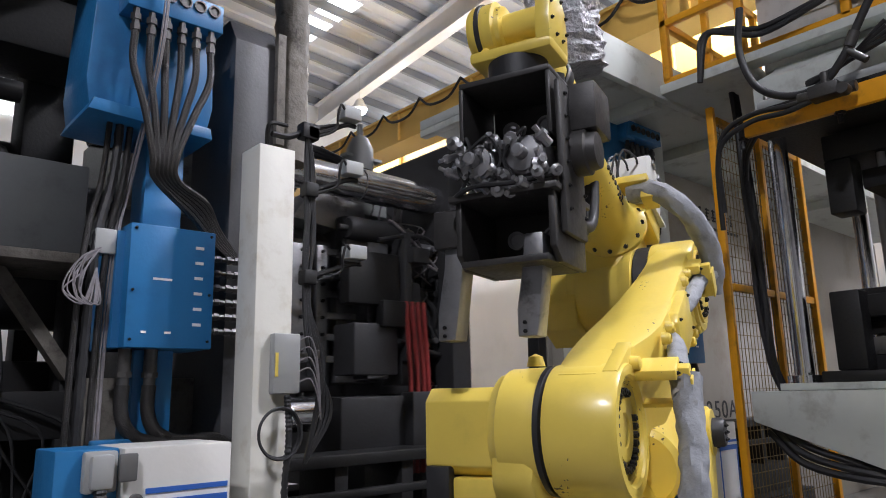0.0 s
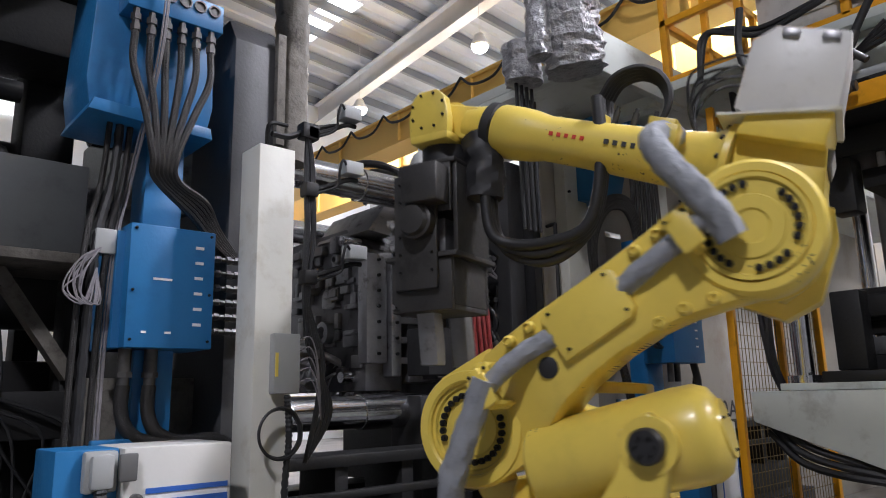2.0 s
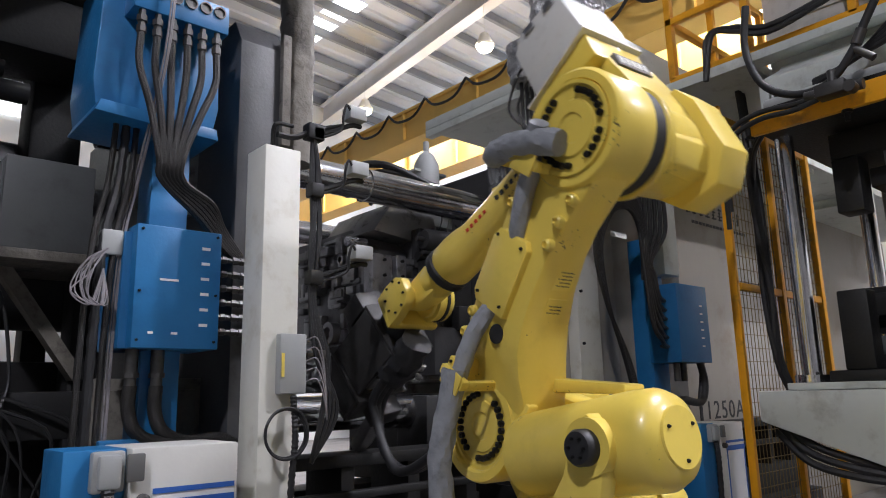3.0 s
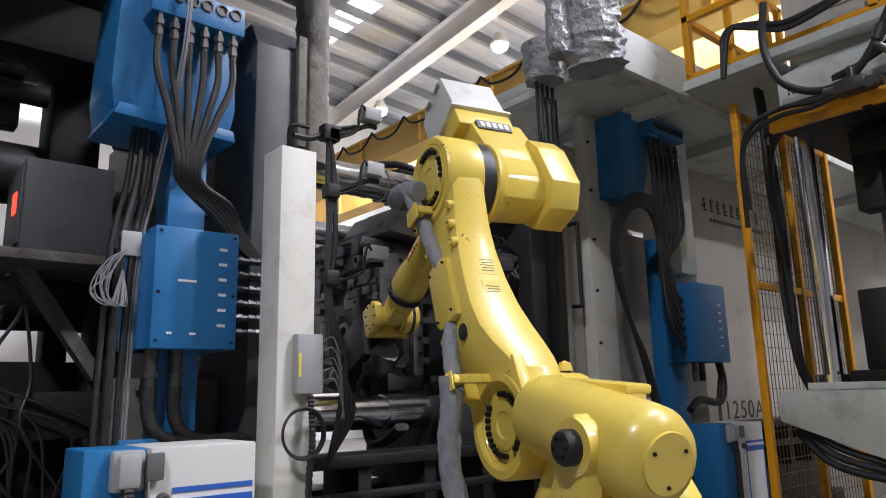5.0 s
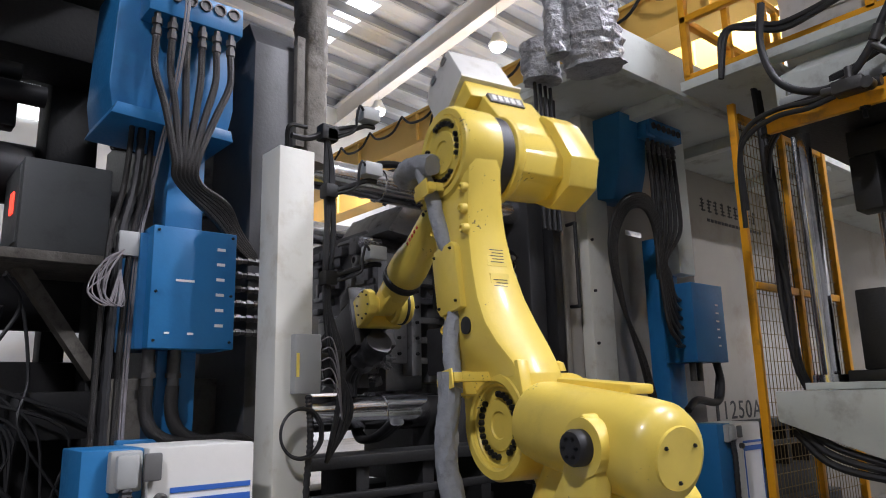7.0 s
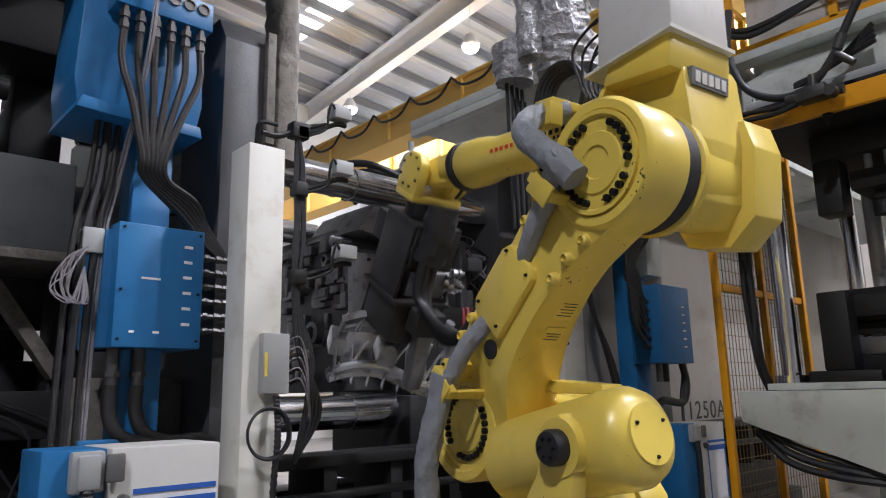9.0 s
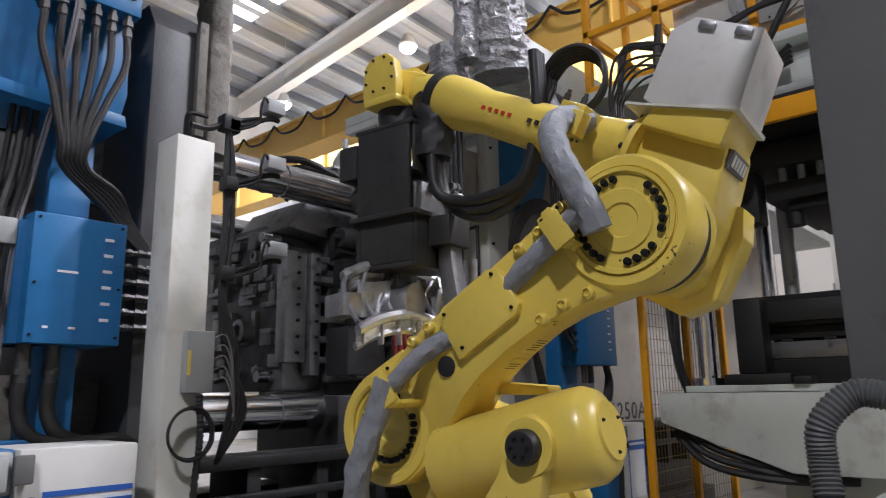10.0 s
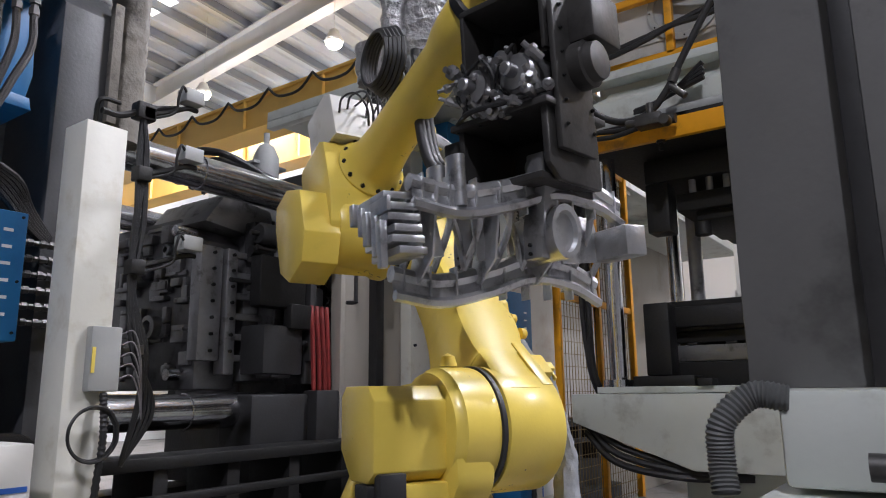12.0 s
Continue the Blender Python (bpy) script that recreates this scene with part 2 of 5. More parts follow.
    for k in range(22):
        y = -5 + k * 1.1
        bm = B()
        tube(bm, [(7.86, y, 6.63), (7.84, y + .3, 6.38), (7.84, y + .8, 6.4), (7.86, y + 1.1, 6.63)], .025, 6, 4)
        part("festoon_cable", bm, BLACK, crane, "drooping black festoon cable")
    # lamps
    for x, y in LAMPS:
        h = thing("high_bay_lamp", "round white high bay factory lamp, lit", "lamp", pose(x, y, 9.0), "high bay lamps")
        bm = B()
        lathe(bm, [(0, .2), (.05, .22), (.16, .16), (.3, .1)], (0, 0, 0), (0, 0, 1), 20)
        part("shade", bm, WHITE, h)
        bm = B()
        lathe(bm, [(0, .19), (.05, .175), (.1, .13), (.13, .06)], (0, 0, -.002), (0, 0, -1), 20)
        part("lens", bm, GLOW, h)
        bm = B()
        cyl(bm, (0, 0, .3), (0, 0, z(x) - 9.0 + .02), .005, n=6)
        part("stem", bm, GREY, h)
        ld = bpy.data.lights.new("bay_light", 'AREA')
        ld.shape, ld.size, ld.energy, ld.color = 'DISK', .5, LAMP_W, (.88, .88, 1)
        new("bay_light", ld).matrix_basis = pose(x, y, 8.85)
        # extra point light without a fixture of its own, added to brighten the roof
        ld = bpy.data.lights.new("bay_spill", 'POINT')
        ld.shadow_soft_size, ld.energy, ld.color = .25, ROOF_FILL_W, (.88, .88, 1)
        new("bay_spill", ld).matrix_basis = pose(x, y, 8.7)


hall()


# ---- die-casting machine ----
TIE_Y, TIE_Z = (3.5, 4.9), (1.21, 2.59)


def machine():
    mc = thing("die_casting_machine", "dark oily die casting machine with chrome tie bars", "machine")
    bm = B()
    prism(bm, [(2.98, .45), (5.5, .45), (5.5, 3.13), (3.06, 3.13), (2.98, 3.0)], 'x', 1.37, 1.6, .006)
    part("fixed_platen", bm, PLATENGREY, mc, "dark grey fixed platen")
    for y in TIE_Y:
        for z in TIE_Z:
            bm = B()
            lathe(bm, [(0, .095), (1.55, .095), (1.552, .103), (4.2, .103)], (.9, y, z), (1, 0, 0), 40)
            part("tie_bar", bm, CHROME, mc, "polished chrome tie bar")
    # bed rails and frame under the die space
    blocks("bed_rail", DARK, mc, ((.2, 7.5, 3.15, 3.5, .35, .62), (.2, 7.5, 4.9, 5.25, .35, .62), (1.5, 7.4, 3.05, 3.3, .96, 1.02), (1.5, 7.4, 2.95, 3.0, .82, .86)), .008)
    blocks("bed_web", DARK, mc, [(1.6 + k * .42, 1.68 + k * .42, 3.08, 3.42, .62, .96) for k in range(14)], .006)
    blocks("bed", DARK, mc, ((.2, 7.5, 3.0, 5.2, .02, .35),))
    # fixed die half
    bm = B()
    box(bm, 1.6, 1.9, 3.75, 4.7, 1.36, 2.4, .015)
    box(bm, 1.62, 1.8, 3.68, 3.75, 1.5, 2.2, .01)
    part("fixed_die", bm, MOULD, mc)
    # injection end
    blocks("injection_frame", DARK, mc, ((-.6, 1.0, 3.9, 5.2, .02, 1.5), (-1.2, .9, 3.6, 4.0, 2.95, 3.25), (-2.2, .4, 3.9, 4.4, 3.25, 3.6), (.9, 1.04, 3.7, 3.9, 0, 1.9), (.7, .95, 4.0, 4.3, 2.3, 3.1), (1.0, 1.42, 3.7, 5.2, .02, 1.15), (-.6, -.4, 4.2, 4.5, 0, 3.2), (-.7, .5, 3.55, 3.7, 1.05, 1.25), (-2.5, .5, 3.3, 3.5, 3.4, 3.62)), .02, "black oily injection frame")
    # deck on legs and joists, added to keep lamp light off the injection end
    blocks("service_deck", DARK, mc, ((-3.2, 1.3, 2.3, 5.6, 3.72, 3.82),), .01, "dark deck added to shade the injection end")
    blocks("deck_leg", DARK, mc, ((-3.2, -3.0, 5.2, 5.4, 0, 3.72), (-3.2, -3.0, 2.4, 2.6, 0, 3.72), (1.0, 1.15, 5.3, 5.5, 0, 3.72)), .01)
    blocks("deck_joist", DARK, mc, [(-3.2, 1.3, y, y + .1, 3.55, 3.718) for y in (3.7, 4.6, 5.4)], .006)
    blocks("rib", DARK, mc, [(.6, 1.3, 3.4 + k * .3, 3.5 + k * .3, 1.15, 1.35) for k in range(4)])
    for x0, x1, y, z, r in ((-1.6, .62, 3.95, 2.42, .12), (-.6, 1.4, 4.3, 1.9, .22), (-1.2, .8, 4.4, 2.6, .1)):
        bm = B()
        lathe(bm, [(0, r), (x1 - x0 - .34, r), (x1 - x0 - .34, r * 1.25), (x1 - x0 - .05, r * 1.25), (x1 - x0, r * 1.1)], (x0, y, z), (1, 0, 0), 28)
        part("injection_cylinder", bm, PLATEN, mc)
    # accumulators and boxes on the injection side
    bm = B()
    box(bm, .15, .5, 3.6, 3.7, 2.55, 2.85, .01)
    cyl(bm, (.1, 3.55, 2.7), (.6, 3.55, 2.7), .05)
    cyl(bm, (.1, 3.6, 2.82), (.5, 3.6, 2.82), .04)
    part("valve_block", bm, DARK, mc)
    # rear cover behind the fixed platen: cream panels seen below
    bm = B()
    box(bm, .9, 1.38, 3.28, 3.33, .6, 1.4, .008)
    box(bm, .95, 1.1, 3.25, 3.28, .65, 1.35, .008)
    box(bm, 1.15, 1.34, 3.25, 3.28, .65, 1.35, .008)
    part("side_cover", bm, LAGGING, mc, "stained cream side cover")
    bm = B()
    box(bm, 1.0, 1.28, 3.2, 3.26, 2.15, 2.55, .01)
    part("flange_plate", bm, LAGGING, mc)
    for k in range(4):
        piece("bolt", BOLT_BIG, mc, pose(1.07 + .12 * (k % 2), 3.2, 2.25 + .16 * (k // 2), 90, 0, 0))
    return mc


BOLT_BIG = bolt_mesh(.03, .02)
machine()


def moving_half():
    """The moving platen with its die half; at rest it is open, with its parting face at x = 0 of this thing."""
    mv = thing("moving_platen", "moving platen with a dark steel die half and hoses", "machine platen", pose(2.66, 0, 0))
    bm = B()
    prism(bm, [(3.32, .62), (5.4, .62), (5.4, 2.95), (3.32, 2.95)], 'x', .95, 1.12, .03)
    part("platen", bm, PLATEN, mv)
    # die block, stepped, with a sloping top
    bm = B()
    prism(bm, [(3.72, 1.33), (4.72, 1.33), (4.72, 2.42), (3.95, 2.42), (3.72, 2.25)], 'x', .0, .3, .012)
    prism(bm, [(3.66, 1.38), (4.76, 1.38), (4.76, 2.36), (3.66, 2.36)], 'x', .3, .62, .012)
    prism(bm, [(3.6, 1.28), (4.8, 1.28), (4.8, 2.3), (3.6, 2.3)], 'x', .62, .95, .012)
    part("die_block", bm, MOULD, mv, "worn steel moving die block")
    bm = B()
    prism(bm, [(-.02, 2.36), (.55, 2.3), (.5, 2.52), (.12, 2.56)], 'y', 3.66, 4.3, .01)
    part("top_block", bm, STEEL, mv)
    # side core plates, ribs and bars on the near side
    blocks("core_slide", STEEL, mv, ((-.06, .1, 3.62, 3.72, 1.5, 2.2), (.12, .2, 3.6, 3.7, 1.42, 2.2), (.42, .58, 3.5, 3.66, 1.4, 2.36)), .01, "bolted steel core slide")
    blocks("cooling_bar", STEEL, mv, [(.2, .42, 3.62, 3.658, 1.5 + k * .13, 1.54 + k * .13) for k in range(6)], .004)
    blocks("core_bracket", PLATEN, mv, ((.6, .78, 3.42, 3.6, 1.6, 2.0), (.6, .66, 3.36, 3.5, 1.5, 2.3), (.28, .4, 3.56, 3.655, 2.14, 2.4), (.62, .76, 3.3, 3.58, 2.1, 2.2)), .015)
    for k in range(7):
        for q in range(2):
            piece("bolt", BOLT_M, mv, pose(.03 + .13 * q, 3.62 - .02 * q, 1.56 + k * .1, 90, 0, 0))
    bm = B()
    cyl(bm, (.3, 3.5, 1.9), (.55, 3.5, 1.9), .06)
    cyl(bm, (.05, 3.48, 1.98), (.75, 3.48, 1.98), .014, n=10)
    cyl(bm, (.55, 3.5, 1.9), (.8, 3.5, 1.9), .025, n=12)
    cyl(bm, (.25, 3.55, 2.2), (.45, 3.55, 2.2), .03, n=12)
    part("core_cylinder", bm, DARK, mv)
    blocks("core_box", DARK, mv, ((.2, .58, 3.38, 3.49, 1.83, 2.15), (.42, .6, 3.34, 3.42, 1.7, 1.86)), .015, "black core pull housing")
    blocks("lower_block", PLATEN, mv, ((.24, .56, 3.38, 3.6, 1.42, 1.72), (.6, .8, 3.4, 3.6, 1.36, 1.6)), .012, "dark iron block")
    bm = B()
    lathe(bm, [(0, .06), (.02, .075), (.4, .075), (.42, .05), (.5, .05)], (.28, 3.52, 2.31), (1, 0, 0), 24)
    part("pull_cylinder", bm, PLATEN, mv)
    bm = B()
    tube(bm, [(.4, 3.36, 2.22), (.6, 3.38, 2.27), (.8, 3.42, 2.3), (.95, 3.44, 2.25)], .014, 8)
    part("pressure_hose", bm, BLACK, mv)
    bm = B()
    tube(bm, [(.55, 3.36, 1.62), (.72, 3.42, 1.6), (.95, 3.44, 1.55), (1.1, 3.44, 1.6)], .016, 8)
    part("pressure_hose", bm, BLACK, mv)
    for k in range(5):
        bm = B()
        cyl(bm, (.22 + .05 * (k % 2), 3.52, 1.95 + .09 * k), (.45, 3.52, 1.95 + .09 * k), .018, n=10)
        part("coolant_nipple", bm, FITTING, mv)
    # cavity relief on the parting face
    rnd = random.Random(5)
    for k in range(70):
        y, z = rnd.uniform(3.8, 4.55), rnd.uniform(1.42, 2.34)
        w, h = rnd.uniform(.015, .08), rnd.uniform(.02, .12)
        blocks("cavity_rib", STEEL, mv, ((-.015 - rnd.random() * .05, .01, y - w, y + w, z - h / 2, z + h / 2),), .006)
    for y, z, r in ((4.1, 1.72, .075), (4.3, 2.05, .05), (3.95, 2.2, .035), (4.5, 1.6, .04)):
        bm = B()
        lathe(bm, [(0, r), (.09, r), (.095, r * .6), (.05, r * .55)], (.0, y, z), (-1, 0, 0), 20)
        part("sprue_bush", bm, STEEL, mv)
    for y, z in ((3.82, 2.3), (4.6, 2.3), (3.82, 1.42), (4.6, 1.42)):
        bm = B()
        cyl(bm, (-.12, y, z), (.02, y, z), .035, n=20)
        part("guide_pin", bm, CHROME, mv)
    bm = B()
    box(bm, .1, .74, 3.3, 3.6, .98, 1.3, .02)
    box(bm, .54, .74, 3.22, 3.34, 1.0, 1.32, .01)
    part("support_shoe", bm, PLATEN, mv)
    # red hoses hanging at the near side
    for k in range(4):
        x = .61 + .045 * k
        bm = B()
        tube(bm, [(x, 3.36, 1.86), (x - .01, 3.34, 1.75), (x + .01 * math.sin(k), 3.33, 1.45), (x + .02, 3.34, 1.15), (x + .03, 3.37, .85)], .015, 8)
        part("red_hose", bm, RED, mv, "red hydraulic hose")
    # cable tangle on the top and side
    for k in range(16):
        x, z0 = .55 + rnd.uniform(0, .55), rnd.uniform(2.3, 2.65)
        y = rnd.uniform(3.53, 3.65)
        bm = B()
        p = [(x, y + .1, z0)]
        for j in range(4):
            p.append((x + rnd.uniform(-.2, .25), y + rnd.uniform(-.12, .1), z0 - .12 * (j + 1) + rnd.uniform(-.12, .12)))
        tube(bm, p, rnd.choice((.0045, .005, .009)), 6, 5)
        part("cable", bm, rnd.choice((WIRE, WIRE, BLACK, HOSE)), mv)
    for k in range(14):
        x, z0 = .85 + rnd.uniform(0, .28), rnd.uniform(1.9, 2.2)
        bm = B()
        p = [(x, 3.54, z0)]
        for j in range(4):
            p.append((x + rnd.uniform(-.12, .12), 3.48 + rnd.uniform(-.05, .1), z0 - .17 * (j + 1) + rnd.uniform(-.05, .05)))
        tube(bm, p, rnd.choice((.012, .016, .02)), 7, 5)
        part("hydraulic_hose", bm, rnd.choice((BLACK, HOSE, BLACK)), mv)
    for k in range(10):
        bm = B()
        z = 1.3 + .1 * k
        x = .84 + .12 * (k % 3)
        box(bm, x, x + .14, 3.5, 3.62, z, z + .08, .008)
        cyl(bm, (x + .07, 3.43, z + .04), (x + .07, 3.5, z + .04), .02, n=10)
        part("valve", bm, STEEL if k % 2 else DARK, mv)
    # accumulator bottle and arching hoses over the tie bar
    bm = B()
    lathe(bm, [(0, .08), (.02, .095), (.34, .095), (.42, .06), (.45, .022), (.53, .022)], (.64, 3.9, 2.65), (0, 0, 1), 24)
    box(bm, .5, .8, 3.86, 3.94, 2.92, 2.94)
    box(bm, .5, .8, 3.8, 4.0, 2.5, 2.66, .01)
    part("accumulator", bm, GREY, mv, "grey accumulator bottle")
    for k in range(3):
        bm = B()
        tube(bm, [(-.12 + k * .12, 3.82 + .04 * k, 2.6), (-.08 + k * .13, 3.8, 2.8 - .02 * k), (.18 + k * .08, 3.78, 2.87 - .04 * k), (.5, 3.72, 2.78 - .03 * k), (.75, 3.62, 2.7 - .03 * k), (1.0, 3.5, 2.62)], .026 - .006 * k, 8)
        part("arched_hose", bm, BLACK, mv)
    return mv


MOVING = moving_half()


# ---- beside the machine ----
def hose_fan(name, parent, starts, mids, ends, r, material):
    for a, b, c in zip(starts, mids, ends):
        bm = B()
        tube(bm, [a, *b, c], r, 8, 5)
        part(name, bm, material, parent)


def fitting(parent, p, axis, s=1.0):
    bm = B()
    lathe(bm, [(0, .011 * s), (.02 * s, .011 * s), (.02 * s, .017 * s), (.04 * s, .017 * s), (.04 * s, .012 * s), (.055 * s, .012 * s), (.055 * s, .016 * s), (.075 * s, .016 * s), (.08 * s, .01 * s), (.1 * s, .01 * s)], p, axis, 6)
    part("fitting", bm, FITTING, parent, "zinc hose fitting")


def water_station_left():
    ws = thing("cooling_manifold", "blue cooling water distributor on a blue post, with braided hoses", "manifold")
    bm = B()
    box(bm, .98, 1.14, 2.95, 3.11, 0, 2.9, .006)
    part("post", bm, BLUE, ws)
    bm = B()
    box(bm, .89, 1.235, 2.8, 3.1, 1.5, 1.985, .006)
    part("lower_box", bm, BLUE, ws)
    bm = B()
    box(bm, .86, 1.0, 2.86, 3.12, 1.5, 1.96, .006)
    part("box_back", bm, BLUE, ws)
    for x in (.91, 1.215):
        for z in (1.53, 1.72, 1.965):
            piece("screw", BOLT_S, ws, pose(x, 2.8, z, 90, 0, 0))
    for k in range(6):
        bm = B()
        box(bm, 1.15, 1.185, 2.7975, 2.7995, 1.59 + k * .063, 1.602 + k * .063)
        part("print", bm, LABEL, ws, "small white printing")
    for x0, x1, z in ((.985, 1.06, 1.765), (.95, .97, 1.555), (1.04, 1.065, 1.555)):
        bm = B()
        box(bm, x0, x1, 2.7975, 2.7995, z, z + .009)
        part("print", bm, LABEL, ws, "small white printing")
    # short fittings from the side of the box to the platen
    for k in range(6):
        z = 1.585 + k * .063
        for s in (0, .085, .17):
            fitting(ws, (1.235 + s, 2.93, z), (1, 0, 0), 1.05)
    # upper box with the six-way manifold
    bm = B()
    prism(bm, [(.72, 2.43), (1.19, 2.41), (1.22, 2.56), (1.2, 3.05), (.72, 3.05), (.70, 2.56)], 'y', 2.86, 3.2, .006)
    prism(bm, [(.70, 2.41), (1.2, 2.39), (1.19, 2.44), (.72, 2.46)], 'y', 2.8, 3.2, .004)
    part("upper_box", bm, BLUE, ws)
    bm = B()
    box(bm, .8, 1.2, 2.74, 2.88, 2.86, 2.99, .006)
    part("header_block", bm, BLUE, ws)
    for k in range(6):
        x = .84 + k * .063
        bm = B()
        lathe(bm, [(0, .027), (.008, .027), (.008, .02), (.001, .019)], (x, 2.74, 2.95), (0, -1, 0), 16)
        part("port", bm, FITTING, ws)
        fitting(ws, (x, 2.76, 2.86), (0, 0, -1), 1.3)
        bm = B()
        xm = .98 + (k - 2.5) * .018
        tube(bm, [(x, 2.76, 2.76), (x - .002, 2.75, 2.62), (.5 * (x + xm), 2.74, 2.45), (xm, 2.74, 2.25), (xm + .03, 2.78, 2.17), (1.15 + .012 * k, 2.86, 2.06 + .012 * k), (1.32, 2.96, 1.95 + .015 * k), (1.5, 3.02, 1.86)], .0155, 8, 6)
        part("braided_hose", bm, HOSE, ws, "braided grey hose")
    # two large hoses under the lower box
    for x in (.93, 1.03):
        bm = B()
        cyl(bm, (x, 2.9, 1.5), (x, 2.9, 1.41), .026, n=12)
        cyl(bm, (x, 2.9, 1.41), (x, 2.9, 1.39), .031, n=6)
        cyl(bm, (x, 2.9, 1.39), (x, 2.9, 1.35), .023, n=12)
        part("coupling", bm, FITTING, ws)
        bm = B()
        tube(bm, [(x, 2.9, 1.36), (x, 2.9, 1.26), (x + .03, 2.88, 1.18), (x + .12, 2.87, 1.14), (1.3, 2.86, 1.12 + .02 * (x > 1)), (1.45, 2.9, 1.05)], .027, 10)
        part("supply_hose", bm, HOSE, ws, "thick braided supply hose")
    # junction box at its side with a wire tangle
    bm = B()
    box(bm, .78, .86, 2.86, 2.93, 1.86, 1.96, .008)
    box(bm, .86, .9, 2.87, 2.92, 1.88, 1.94, .006)
    part("junction_box", bm, GREY, ws)
    rnd = random.Random(3)
    for k in range(9):
        bm = B()
        x = .76 + rnd.uniform(-.02, .05)
        tube(bm, [(.8, 2.85, 1.88), (x - .05, 2.82, 1.8 + rnd.uniform(-.03, .03)), (x - .07 + rnd.uniform(-.04, .03), 2.82, 1.7), (x + rnd.uniform(-.04, .02), 2.83, 1.66), (.79, 2.85, 1.8)], .003, 5, 5)
        part("wire", bm, WIRE, ws)
    bm = B()
    box(bm, .82, 1.2, 2.86, 2.92, 1.1, 1.16, .006)
    part("bracket_plate", bm, BLUE, ws)
    # long cables hanging from above
    for k, (x, r, mt) in enumerate(((.88, .013, HOSE), (.84, .018, BLACK), (.8, .012, HOSE), (.91, .004, WIRE), (.915, .004, WIRE), (.9, .004, WIRE))):
        bm = B()
        tube(bm, [(x + .04, 2.9 - (.2 if k > 2 else 0), 3.3), (x + .02, 2.9 - (.2 if k > 2 else 0), 2.7), (x, 2.9, 2.2), (x - .05, 2.88, 1.9), (x - .06, 2.9, 1.4), (x - .06, 2.9, .6)], r, 8, 14, ribs=.12 if k == 1 else 0)
        part("hanging_cable", bm, mt, ws)
    return ws


water_station_left()


def control_cabinet(m, nm="control_box"):
    cb = thing(nm, "white control box with a blue striped label on a blue mount", "control box", m)
    bm = B()
    box(bm, 0, .36, 0, .3, -.62, 0, .008)
    part("body", bm, WHITE, cb)
    bm = B()
    box(bm, -.19, -.002, .04, .28, -.62, .0, .006)
    part("mount", bm, BLUE, cb)
    bm = B()
    box(bm, .07, .345, -.004, -.001, -.55, -.13)
    part("label_panel", bm, LABEL, cb)
    bm = B()
    box(bm, .07, .345, -.007, -.0045, -.145, -.128)
    box(bm, .07, .345, -.007, -.0045, -.2, -.165)
    box(bm, .07, .085, -.007, -.0045, -.55, -.2)
    box(bm, .33, .345, -.007, -.0045, -.55, -.2)
    part("label_stripe", bm, INKBLUE, cb)
    bm = B()
    lathe(bm, [(0, .02), (.02, .02), (.03, .012)], (.04, 0, -.16), (0, -1, 0), 16)
    part("key_switch", bm, FITTING, cb)
    bm = B()
    box(bm, -.1, -.03, -.02, .04, -.12, -.015, .012)
    box(bm, -.115, -.015, .0, .04, -.13, -.005, .01)
    part("socket_plug", bm, GREY, cb, "grey industrial plug")
    bm = B()
    box(bm, -.02, .035, -.03, -.012, -.1, -.015, .006)
    part("socket_lid", bm, MIDGREY, cb)
    bm = B()
    tube(bm, [(-.065, .0, -.12), (-.065, -.01, -.25), (-.06, 0, -.6)], .02, 8, 14, ribs=.1)
    part("conduit", bm, BLACK, cb)
    bm = B()
    box(bm, .12, .13, .14, .16, -1.16, -.62)
    box(bm, .0, .3, .05, .25, -1.16, -.62, .01)
    part("stand", bm, BLUE, cb)
    return cb


control_cabinet(pose(.79, 2.4, 1.155))


